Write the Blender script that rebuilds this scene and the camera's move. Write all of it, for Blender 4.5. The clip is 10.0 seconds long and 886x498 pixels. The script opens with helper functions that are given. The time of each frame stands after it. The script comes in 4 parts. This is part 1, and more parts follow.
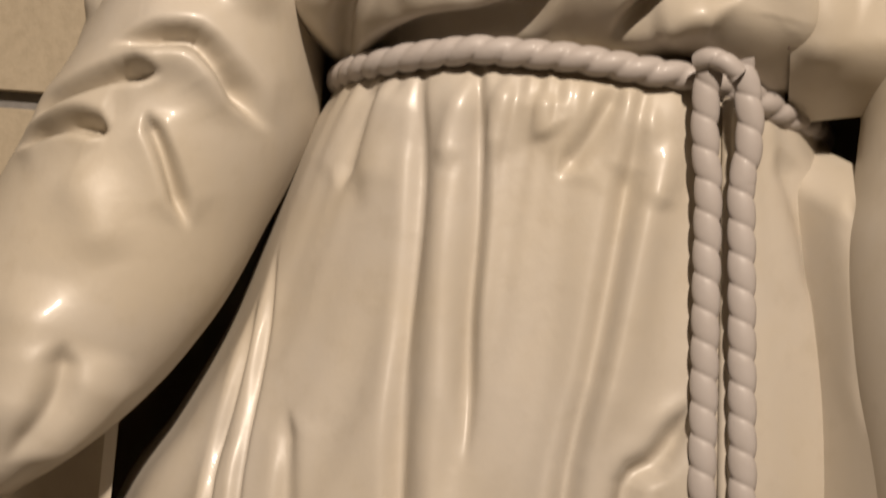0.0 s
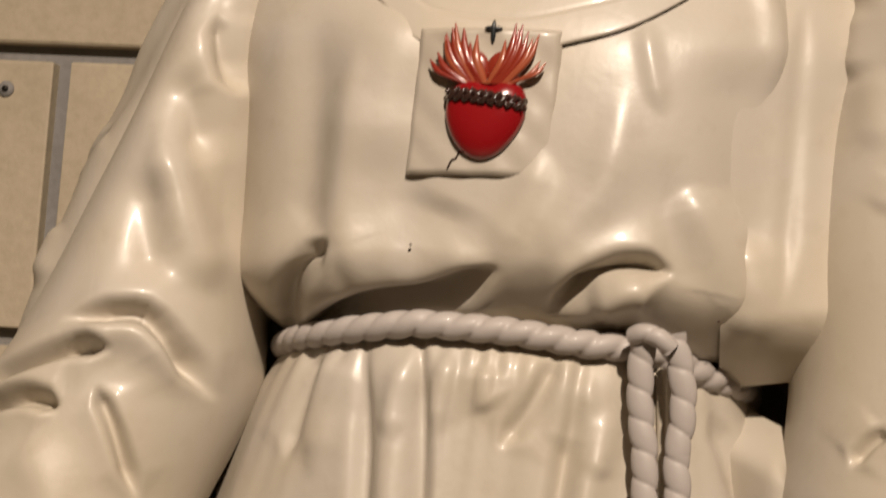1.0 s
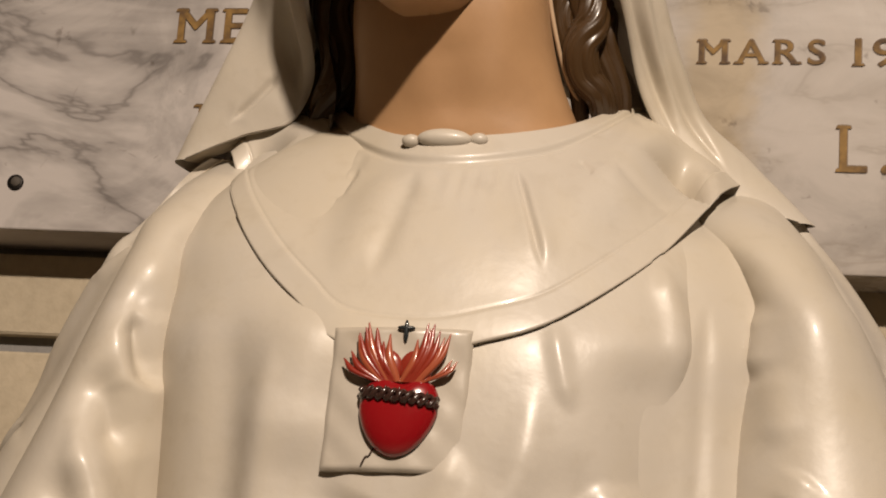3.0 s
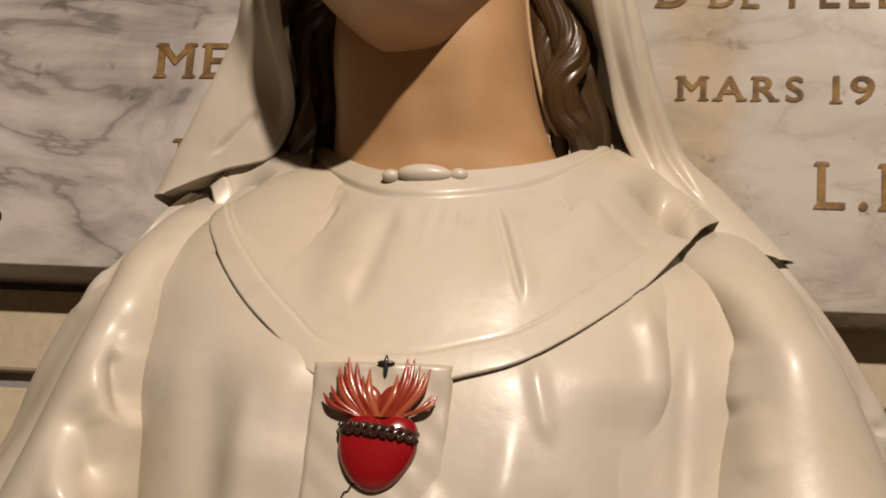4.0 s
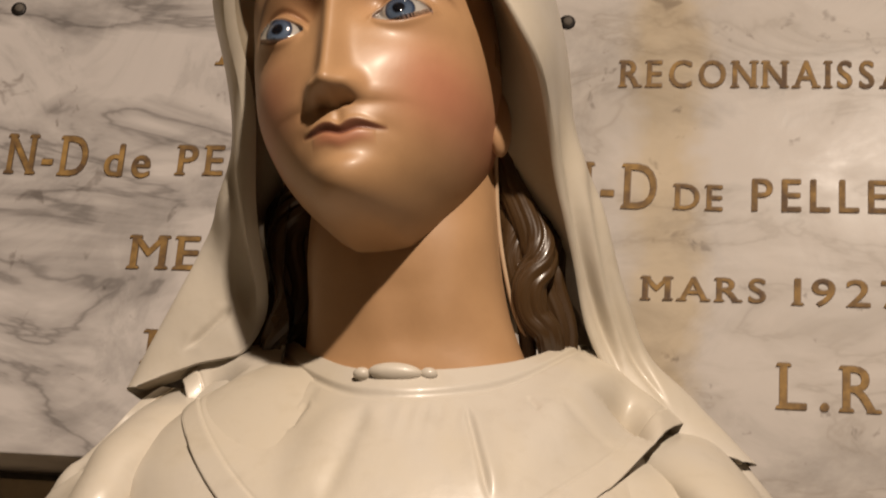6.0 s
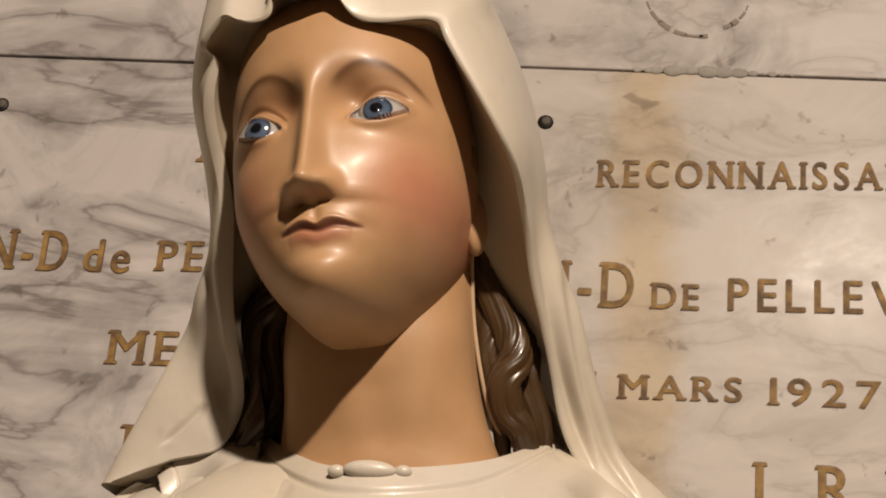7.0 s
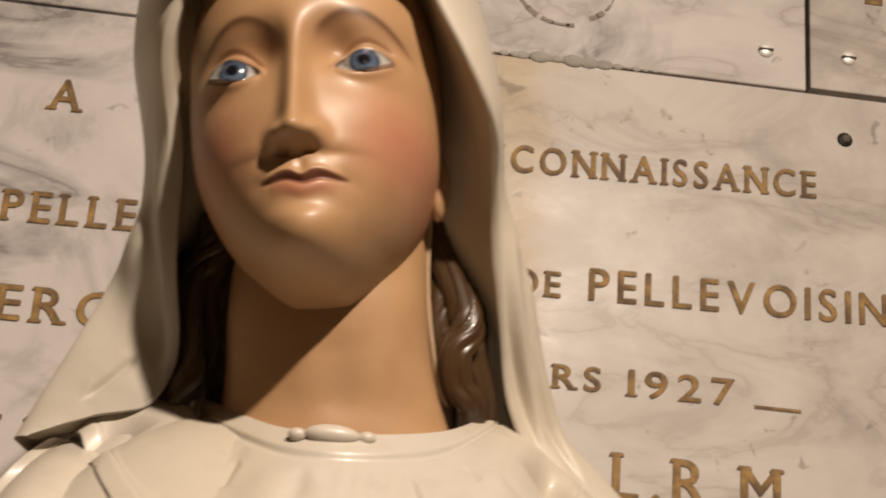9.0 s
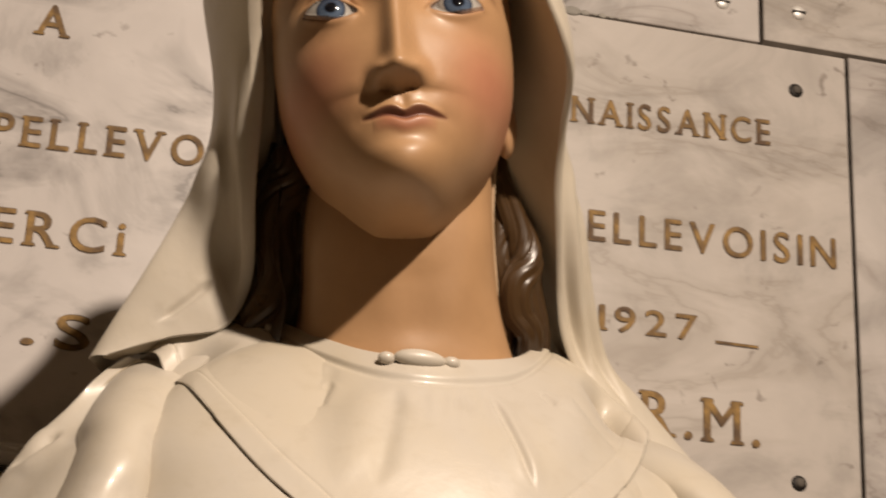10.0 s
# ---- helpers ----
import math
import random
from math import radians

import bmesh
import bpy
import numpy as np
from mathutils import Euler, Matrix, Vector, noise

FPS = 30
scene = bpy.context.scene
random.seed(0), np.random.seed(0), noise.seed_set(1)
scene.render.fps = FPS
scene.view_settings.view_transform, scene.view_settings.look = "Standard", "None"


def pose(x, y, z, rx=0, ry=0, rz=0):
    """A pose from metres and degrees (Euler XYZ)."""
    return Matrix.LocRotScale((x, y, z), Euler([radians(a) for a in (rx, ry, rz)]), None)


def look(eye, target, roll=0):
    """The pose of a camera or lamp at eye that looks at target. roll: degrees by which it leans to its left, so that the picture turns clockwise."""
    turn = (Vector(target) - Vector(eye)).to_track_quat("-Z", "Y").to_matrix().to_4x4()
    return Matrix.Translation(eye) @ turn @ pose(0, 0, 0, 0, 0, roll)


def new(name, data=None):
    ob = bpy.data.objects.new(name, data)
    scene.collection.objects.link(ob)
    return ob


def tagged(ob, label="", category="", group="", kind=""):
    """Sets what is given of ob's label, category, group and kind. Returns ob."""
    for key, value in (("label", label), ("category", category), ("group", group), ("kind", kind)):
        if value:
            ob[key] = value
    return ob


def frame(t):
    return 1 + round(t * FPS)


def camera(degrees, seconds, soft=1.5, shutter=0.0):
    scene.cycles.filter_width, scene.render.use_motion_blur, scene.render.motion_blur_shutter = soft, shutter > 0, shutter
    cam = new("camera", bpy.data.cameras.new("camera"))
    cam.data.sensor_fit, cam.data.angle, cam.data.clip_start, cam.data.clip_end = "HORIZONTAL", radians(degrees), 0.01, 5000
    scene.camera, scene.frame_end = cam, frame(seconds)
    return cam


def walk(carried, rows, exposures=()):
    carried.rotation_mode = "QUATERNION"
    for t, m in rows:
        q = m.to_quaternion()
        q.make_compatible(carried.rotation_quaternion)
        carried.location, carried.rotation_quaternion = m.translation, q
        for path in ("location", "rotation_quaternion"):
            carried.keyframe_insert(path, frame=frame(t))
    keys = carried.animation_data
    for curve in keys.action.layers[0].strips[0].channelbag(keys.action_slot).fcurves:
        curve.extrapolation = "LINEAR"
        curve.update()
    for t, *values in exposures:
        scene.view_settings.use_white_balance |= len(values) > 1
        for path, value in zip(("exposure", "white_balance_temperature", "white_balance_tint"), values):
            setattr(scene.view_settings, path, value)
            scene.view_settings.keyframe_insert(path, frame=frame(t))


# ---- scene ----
cam = camera(26.0, 10.0, soft=1.85, shutter=0.35)
PATH = [
    (0, (0.123, -0.783, 1.292), (-0.29, 1.174, 1.315), 5.0),
    (0.5, (0.116, -0.799, 1.324), (-0.265, 1.163, 1.412), 4.5),
    (1, (0.117, -0.811, 1.333), (-0.23, 1.148, 1.534), 4.3),
    (1.5, (0.116, -0.821, 1.339), (-0.205, 1.131, 1.633), 4.2),
    (2, (0.114, -0.827, 1.341), (-0.185, 1.117, 1.704), 4.1),
    (2.5, (0.112, -0.831, 1.339), (-0.161, 1.101, 1.781), 4.0),
    (3, (0.113, -0.828, 1.339), (-0.143, 1.094, 1.829), 4.0),
    (4.5, (0.111, -0.828, 1.338), (-0.116, 1.082, 1.886), 4.1),
    (5, (0.11, -0.834, 1.338), (-0.111, 1.066, 1.923), 4.3),
    (5.5, (0.109, -0.842, 1.338), (-0.101, 1.04, 1.982), 4.5),
    (6, (0.11, -0.846, 1.339), (-0.093, 1.011, 2.053), 4.7),
    (7.3, (0.114, -0.852, 1.338), (-0.065, 0.963, 2.158), 4.9),
    (7.5, (0.114, -0.851, 1.338), (-0.054, 0.963, 2.163), 4.8),
    (8, (0.115, -0.852, 1.337), (0.02, 0.964, 2.17), 4.8),
    (8.5, (0.082, -0.843, 1.333), (0.115, 0.978, 2.161), 4.7),
    (9, (-0.034, -0.816, 1.325), (0.139, 0.995, 2.155), 4.3),
    (9.5, (-0.147, -0.8, 1.306), (0.138, 1.002, 2.126), 3.8),
    (10, (-0.176, -0.831, 1.298), (0.226, 0.966, 2.08), 2.9),
]
walk(cam, [(t, look(eye, target, roll)) for t, eye, target, roll in PATH], [(0, 0.0), (5, -0.05), (6, 0.03), (7.5, 0.14), (9, 0.20), (10, 0.20)])

# ---- light ----
world = bpy.data.worlds.new("chapel_dark")
scene.world = world
world.use_nodes = True
world.node_tree.nodes["Background"].inputs[0].default_value = (0.9, 0.78, 0.6, 1)
world.node_tree.nodes["Background"].inputs[1].default_value = 0.02


def lamp(name, eye, target, watts, size, colour):
    data = bpy.data.lights.new(name, "AREA")
    data.shape, data.size, data.energy, data.color = "DISK", size, watts, colour
    data.spread = radians(100)
    ob = new(name, data)
    ob.matrix_world = look(eye, target)
    return ob


lamp("chapel_spotlight", (0.60, -2.28, 3.06), (-0.20, 0.1, 1.30), 32, 0.10, (1.0, 0.83, 0.675))
scene.view_settings.exposure = 0.0


# ---- materials ----
def material(name, base, rough=0.5, metal=0.0):
    m = bpy.data.materials.new(name)
    m.use_nodes = True
    n = m.node_tree.nodes
    b = n["Principled BSDF"]
    b.inputs["Base Color"].default_value = (*base, 1)
    b.inputs["Roughness"].default_value, b.inputs["Metallic"].default_value = rough, metal
    return m, m.node_tree, b


def noise_tex(tree, scale, detail=4.0, rough=0.55, distort=0.0, stretch=None, turn=(0, 0, 0)):
    n, l = tree.nodes, tree.links
    co = n.new("ShaderNodeTexCoord")
    mp = n.new("ShaderNodeMapping")
    mp.inputs["Scale"].default_value = stretch or (1, 1, 1)
    mp.inputs["Rotation"].default_value = turn
    t = n.new("ShaderNodeTexNoise")
    t.inputs["Scale"].default_value, t.inputs["Detail"].default_value = scale, detail
    t.inputs["Roughness"].default_value, t.inputs["Distortion"].default_value = rough, distort
    l.new(co.outputs["Object"], mp.inputs["Vector"])
    l.new(mp.outputs["Vector"], t.inputs["Vector"])
    return t


def ramp(tree, source, stops):
    r = tree.nodes.new("ShaderNodeValToRGB")
    e = r.color_ramp.elements
    while len(e) < len(stops):
        e.new(0.5)
    for k, (p, c) in zip(e, stops):
        k.position, k.color = p, (*c, 1) if len(c) == 3 else c
    tree.links.new(source, r.inputs["Fac"])
    return r


def mix(tree, kind, fac, a, b):
    x = tree.nodes.new("ShaderNodeMix")
    x.data_type, x.blend_type = "RGBA", kind
    for value, socket in ((fac, x.inputs[0]), (a, x.inputs[6]), (b, x.inputs[7])):
        if hasattr(value, "links"):
            tree.links.new(value, socket)
        elif isinstance(value, tuple):
            socket.default_value = (*value, 1)
        else:
            socket.default_value = value
    return x.outputs[2]


def bump(tree, bsdf, height, strength, distance):
    b = tree.nodes.new("ShaderNodeBump")
    b.inputs["Strength"].default_value, b.inputs["Distance"].default_value = strength, distance
    tree.links.new(height, b.inputs["Height"])
    tree.links.new(b.outputs["Normal"], bsdf.inputs["Normal"])


def gloss_paint(name, base, yellowed, rough, coat=0.3):
    """Old oil paint over plaster: patches of yellowing, faint grime, uneven gloss, brushed relief."""
    m, tree, b = material(name, base, rough)
    big = noise_tex(tree, 9, 5, 0.6, 0.4)
    small = noise_tex(tree, 70, 4, 0.6)
    tone = ramp(tree, big.outputs["Fac"], ((0.38, base), (0.66, yellowed)))
    grime = ramp(tree, small.outputs["Fac"], ((0.30, (0.86, 0.84, 0.80)), (0.46, (1, 1, 1))))
    tree.links.new(mix(tree, "MULTIPLY", 0.35, tone.outputs[0], grime.outputs[0]), b.inputs["Base Color"])
    spread = ramp(tree, big.outputs["Fac"], ((0.3, (rough - 0.06,) * 3), (0.7, (rough + 0.1,) * 3)))
    tree.links.new(spread.outputs[0], b.inputs["Roughness"])
    b.inputs["Coat Weight"].default_value, b.inputs["Coat Roughness"].default_value = coat, 0.12
    relief = noise_tex(tree, 130, 3, 0.5)
    bump(tree, b, relief.outputs["Fac"], 0.16, 0.0012)
    return m


def painted(name, rough, grain=0.10):
    """Paint whose tint, with some shading in it, is laid on the figure by hand: reads the paint layer, adds fine
    mottling.
    """
    m, tree, b = material(name, (0.6, 0.4, 0.3), rough)
    at = tree.nodes.new("ShaderNodeAttribute")
    at.attribute_name = "paint"
    n = noise_tex(tree, 55, 5, 0.6)
    grime = ramp(tree, n.outputs["Fac"], ((0.3, (0.88, 0.86, 0.84)), (0.6, (1, 1, 1))))
    tree.links.new(mix(tree, "MULTIPLY", 0.6, at.outputs["Color"], grime.outputs[0]), b.inputs["Base Color"])
    b.inputs["Coat Weight"].default_value, b.inputs["Coat Roughness"].default_value = 0.07, 0.22
    relief = noise_tex(tree, 160, 3, 0.5)
    if grain:
        bump(tree, b, relief.outputs["Fac"], grain, 0.001)
    return m


def marble(name, base, vein, lean, seed, stain=False, polish=0.16, deep=0.74):
    m, tree, b = material(name, base, 0.22)
    b.inputs["Specular IOR Level"].default_value = polish
    cloud = noise_tex(tree, 7 + seed, 6, 0.62, 0.8, (1, 1, 1.25), (0, lean, seed))
    veins = noise_tex(tree, 4.5 + seed, 5, 0.55, 0.7, (1, 1, 2.6), (0, lean, 2 * seed))
    specks = noise_tex(tree, 46, 3, 0.6, 0.6)
    tone = ramp(tree, cloud.outputs["Fac"], ((0.32, tuple(c * deep for c in base)), (0.50, base), (0.72, tuple(min(1, c * 1.12) for c in base))))
    line = ramp(tree, veins.outputs["Fac"], ((0.33, (1, 1, 1)), (0.415, tuple(0.5 + 0.5 * c for c in vein)), (0.435, vein), (0.455, tuple(0.5 + 0.5 * c for c in vein)), (0.54, (1, 1, 1))))
    spot = ramp(tree, specks.outputs["Fac"], ((0.27, (0.5, 0.47, 0.45)), (0.34, (1, 1, 1))))
    c = mix(tree, "MULTIPLY", 0.8, tone.outputs[0], line.outputs[0])
    tree.links.new(mix(tree, "MULTIPLY", 0.7, c, spot.outputs[0]), b.inputs["Base Color"])
    spread = ramp(tree, cloud.outputs["Fac"], ((0.36, (0.22,) * 3), (0.62, (0.36,) * 3)))
    tree.links.new(spread.outputs[0], b.inputs["Roughness"])
    bump(tree, b, specks.outputs["Fac"], 0.12, 0.0008)
    if stain:
        ob = tree.nodes.new("ShaderNodeTexCoord")
        xyz = tree.nodes.new("ShaderNodeSeparateXYZ")
        tree.links.new(ob.outputs["Object"], xyz.inputs[0])
        wob = noise_tex(tree, 22, 3, 0.6)
        add = tree.nodes.new("ShaderNodeMath")
        add.operation = "MULTIPLY_ADD"
        tree.links.new(wob.outputs["Fac"], add.inputs[0])
        add.inputs[1].default_value = 0.05
        tree.links.new(xyz.outputs["X"], add.inputs[2])
        band = ramp(tree, add.outputs[0], ((0.115, (1, 1, 1)), (0.14, (0.93, 0.82, 0.60)), (0.165, (0.92, 0.80, 0.57)), (0.185, (1, 1, 1))))
        had = b.inputs["Base Color"].links[0].from_socket
        tree.links.new(mix(tree, "MULTIPLY", 0.8, had, band.outputs[0]), b.inputs["Base Color"])
    return m


def rough_stone(name, base, dark, scale=18, rough=0.75, relief=0.3):
    m, tree, b = material(name, base, rough)
    big = noise_tex(tree, scale * 0.3, 6, 0.6, 0.5)
    small = noise_tex(tree, scale * 6, 4, 0.6)
    tone = ramp(tree, big.outputs["Fac"], ((0.33, dark), (0.62, base)))
    grain = ramp(tree, small.outputs["Fac"], ((0.3, (0.8, 0.79, 0.77)), (0.6, (1, 1, 1))))
    tree.links.new(mix(tree, "MULTIPLY", 0.6, tone.outputs[0], grain.outputs[0]), b.inputs["Base Color"])
    bump(tree, b, small.outputs["Fac"], relief, 0.002)
    return m


M_ROBE = gloss_paint("cream_enamel", (0.505, 0.462, 0.400), (0.500, 0.442, 0.350), 0.41, 0.12)
M_CORD = gloss_paint("grey_cord_paint", (0.45, 0.415, 0.395), (0.41, 0.37, 0.345), 0.50, 0.06)
M_SKIN = painted("flesh_paint", 0.47)
M_EYE = painted("glass_eye", 0.08, 0.0)
M_HAIR = gloss_paint("brown_hair_paint", (0.072, 0.038, 0.014), (0.040, 0.021, 0.008), 0.30, 0.2)
M_RED = gloss_paint("red_heart_enamel", (0.25, 0.006, 0.009), (0.18, 0.005, 0.007), 0.2, 0.6)
M_FLAME = gloss_paint("flame_red_paint", (0.21, 0.018, 0.010), (0.29, 0.045, 0.02), 0.28)
M_FLAME2 = gloss_paint("flame_orange_paint", (0.36, 0.095, 0.042), (0.27, 0.04, 0.02), 0.28)
M_THORN = gloss_paint("thorn_black_paint", (0.035, 0.018, 0.014), (0.07, 0.02, 0.016), 0.22)
M_BLACK = gloss_paint("cross_black_paint", (0.012, 0.02, 0.025), (0.02, 0.02, 0.02), 0.3)
M_BADGE = gloss_paint("badge_cream", (0.475, 0.430, 0.365), (0.42, 0.37, 0.30), 0.36, 0.15)
M_LINING = gloss_paint("veil_cream", (0.50, 0.435, 0.335), (0.45, 0.375, 0.27), 0.34)
M_MARBLE_L = marble("grey_veined_marble", (0.475, 0.44, 0.42), (0.30, 0.29, 0.285), 0.42, 0.6, False, 0.16, 0.60)
M_MARBLE_R = marble("white_marble", (0.47, 0.43, 0.395), (0.72, 0.70, 0.67), -0.8, 1.3, True, 0.065)
M_MARBLE_T = marble("pale_marble", (0.46, 0.425, 0.40), (0.62, 0.59, 0.57), -0.35, 2.1)
M_GOLD, _, GILT = material("worn_gilding", (0.20, 0.110, 0.034), 0.6, 0.0)
GILT.inputs["Specular IOR Level"].default_value = 0.2
TREE = M_GOLD.node_tree
TREE.links.new(ramp(TREE, noise_tex(TREE, 60, 3, 0.6).outputs["Fac"], ((0.36, (0.095, 0.055, 0.028)), (0.50, (0.185, 0.108, 0.036)), (0.66, (0.31, 0.185, 0.056)))).outputs[0], GILT.inputs["Base Color"])
# dark brown that stands for the shade along the cut edges of letters
M_CUT_SHADE = material("cut_edge_shade", (0.10, 0.065, 0.035), 0.5, 0.2)[0]
M_HOLE = material("dark_iron", (0.02, 0.017, 0.015), 0.5, 0.6)[0]
M_STEEL = material("bright_steel", (0.75, 0.72, 0.68), 0.42, 0.35)[0]
M_STONE = rough_stone("cream_stone", (0.50, 0.425, 0.31), (0.43, 0.365, 0.265))
M_JOINT = rough_stone("grey_mortar", (0.25, 0.24, 0.23), (0.19, 0.185, 0.18), 30)
M_GROUT = rough_stone("dark_grout", (0.10, 0.085, 0.07), (0.07, 0.06, 0.05), 30)
# kept pale so that the unseen walls and ceiling bounce light
M_PLASTER = rough_stone("warm_plaster", (0.76, 0.67, 0.54), (0.70, 0.61, 0.49), 8)
M_FLOOR = rough_stone("worn_floor_stone", (0.47, 0.41, 0.33), (0.39, 0.33, 0.26), 10, 0.6)


# ---- mesh tools ----
def mesh_object(name, bm, mats, parent=None, smooth=False):
    me = bpy.data.meshes.new(name)
    bm.to_mesh(me)
    bm.free()
    for m in mats:
        me.materials.append(m)
    if smooth:
        me.polygons.foreach_set("use_smooth", [True] * len(me.polygons))
    ob = new(name, me)
    ob.parent = parent
    return ob


def box_bm(lo, hi, bevel=0.0):
    bm = bmesh.new()
    bmesh.ops.create_cube(bm, size=1)
    for v in bm.verts:
        v.co = Vector([lo[k] + (v.co[k] + 0.5) * (hi[k] - lo[k]) for k in range(3)])
    if bevel:
        bmesh.ops.bevel(bm, geom=bm.edges[:], offset=bevel, segments=2, affect="EDGES", profile=0.5)
    return bm


def slab(name, lo, hi, mat, bevel=0.0, parent=None):
    return mesh_object(name, box_bm(lo, hi, bevel), [mat], parent)


# ---- the room ----
WALL_Y, FACE_Y = 0.445, 0.400
# unseen enclosure; its plaster sides and ceiling are added to bounce the lamp's light
FACING = (
    ("floor", (-3.2, -4.2, -0.2), (3.2, 0.8, 0.0), M_FLOOR, "worn grey stone chapel floor"),
    ("ceiling", (-3.2, -4.2, 4.3), (3.2, 0.8, 4.5), M_PLASTER, "added unseen ceiling of plain warm plaster that bounces light"),
    ("wall_west", (-3.4, -4.2, 0.0), (-3.2, 0.8, 4.3), M_PLASTER, "added unseen wall of plain warm plaster that bounces light"),
    ("wall_east", (3.2, -4.2, 0.0), (3.4, 0.8, 4.3), M_PLASTER, "added unseen wall of plain warm plaster that bounces light"),
    ("wall_south", (-3.2, -4.4, 0.0), (3.2, -4.2, 4.3), M_PLASTER, "added unseen wall of plain warm plaster that bounces light"),
)
for name, lo, hi, mat, label in FACING:
    tagged(slab(name, lo, hi, mat), label, "structure", kind="structure")
wall_north = slab("wall_north", (-3.2, WALL_Y + 0.012, 0.0), (3.2, 0.8, 4.3), M_JOINT)
tagged(wall_north, "cream stone block wall with wide grey joints", "wall", kind="structure")


def block(x0, x1, z0, z1, seed):
    """A stone block of the wall, slightly uneven at its edges."""
    rnd = random.Random(seed)
    bm = box_bm((x0, WALL_Y, z0), (x1, WALL_Y + 0.06, z1), 0.0015)
    for v in bm.verts:
        v.co.x += rnd.uniform(-0.0008, 0.0008)
        v.co.z += rnd.uniform(-0.0008, 0.0008)
    return mesh_object("stone_block", bm, [M_STONE], wall_north)


JOINT = 0.012
ROW_TOPS = (1.578, 1.378, 1.178, 0.978)
for k, top in enumerate(ROW_TOPS):
    x = -1.585 if k % 2 == 0 else -1.385
    while x < 1.4:
        block(x + JOINT / 2, x + 0.4 - JOINT / 2, top - 0.2 + JOINT, top, int(1000 * (x + 5)) + k)
        x += 0.4
for x0, x1 in ((-1.4, -0.62), (-0.608, 0.3), (0.312, 1.1)):
    block(x0, x1, 1.591, 1.6485, int(100 * (x0 + 9)))
for k, (z0, z1) in enumerate(((0.0, 0.45), (0.45, 0.9), (0.9, 1.35), (1.35, 1.8), (1.8, 2.25), (2.25, 2.7), (2.7, 3.15), (3.15, 3.69), (3.69, 4.29))):
    x = -3.19 - 0.4 * (k % 2)
    while x < 3.19:
        lo, hi = max(x, -3.19), min(x + 0.8, 3.19)
        if z0 >= 2.25 or hi < -1.19 or lo > 1.39:
            block(lo + JOINT / 2, hi - JOINT / 2, max(z0, 2.42 if -1.3 < hi and lo < 1.4 and z0 < 2.4 else z0) + JOINT / 2, z1 - JOINT / 2, int(100 * (lo + 9)) + 7 * k)
        x += 0.8
for x0, x1, z0, z1 in ((0.82, 1.39, 1.662, 2.03), (0.82, 1.39, 2.042, 2.4), (-1.2, -0.70, 1.662, 2.03), (-0.69, -0.392, 1.662, 2.03), (-1.2, -0.70, 2.042, 2.4), (-0.69, -0.392, 2.042, 2.4)):
    block(x0, x1, z0, z1, int(100 * (x0 + z0 + 9)))
slab("stone_block", (-1.4, WALL_Y, 0.0), (1.4, WALL_Y + 0.06, 0.77), M_STONE, 0.002, wall_north)


# ---- the marble plaques ----
GLYPHS = {}
SERIFS = {"R": "l+l-r-", "E": "l+l-", "C": "", "O": "", "N": "l+l-r+r-", "A": "l-r-", "I": "m+m-", "S": "", "D": "l+l-", "M": "l+l-r+r-", "L": "l+l-", "P": "l+l-", "V": "l+r+", "1": "m-", "7": "", "i": "m-", "d": "", "e": ""}


def glyph(char):
    """Outline faces of one character of the built-in font: points, faces, and its box."""
    if char not in GLYPHS:
        cu = bpy.data.curves.new("lettering", "FONT")
        cu.body, cu.resolution_u = char, 4
        ob = bpy.data.objects.new("lettering", cu)
        scene.collection.objects.link(ob)
        me = bpy.data.meshes.new_from_object(ob.evaluated_get(bpy.context.evaluated_depsgraph_get()))
        bpy.data.objects.remove(ob)
        pts = np.array([v.co[:2] for v in me.vertices])
        GLYPHS[char] = pts, [tuple(p.vertices) for p in me.polygons], pts.min(0), pts.max(0)
    return GLYPHS[char]


def letter_outlines(words, serif, gap=0.34):
    """Faces of a line of lettering, laid out from 0 to 1 in width; heights in units of a capital."""
    x, out = 0.0, []
    cap = glyph("E")[3][1]
    for char in words:
        if char == " ":
            x += 0.5
            continue
        pts, faces, lo, hi = glyph(char)
        wide = (hi[0] - lo[0]) / cap
        out.append((char, (pts - (lo[0], 0)) / cap + (x, 0), faces, x, wide))
        x += wide + gap
    return out, x - gap


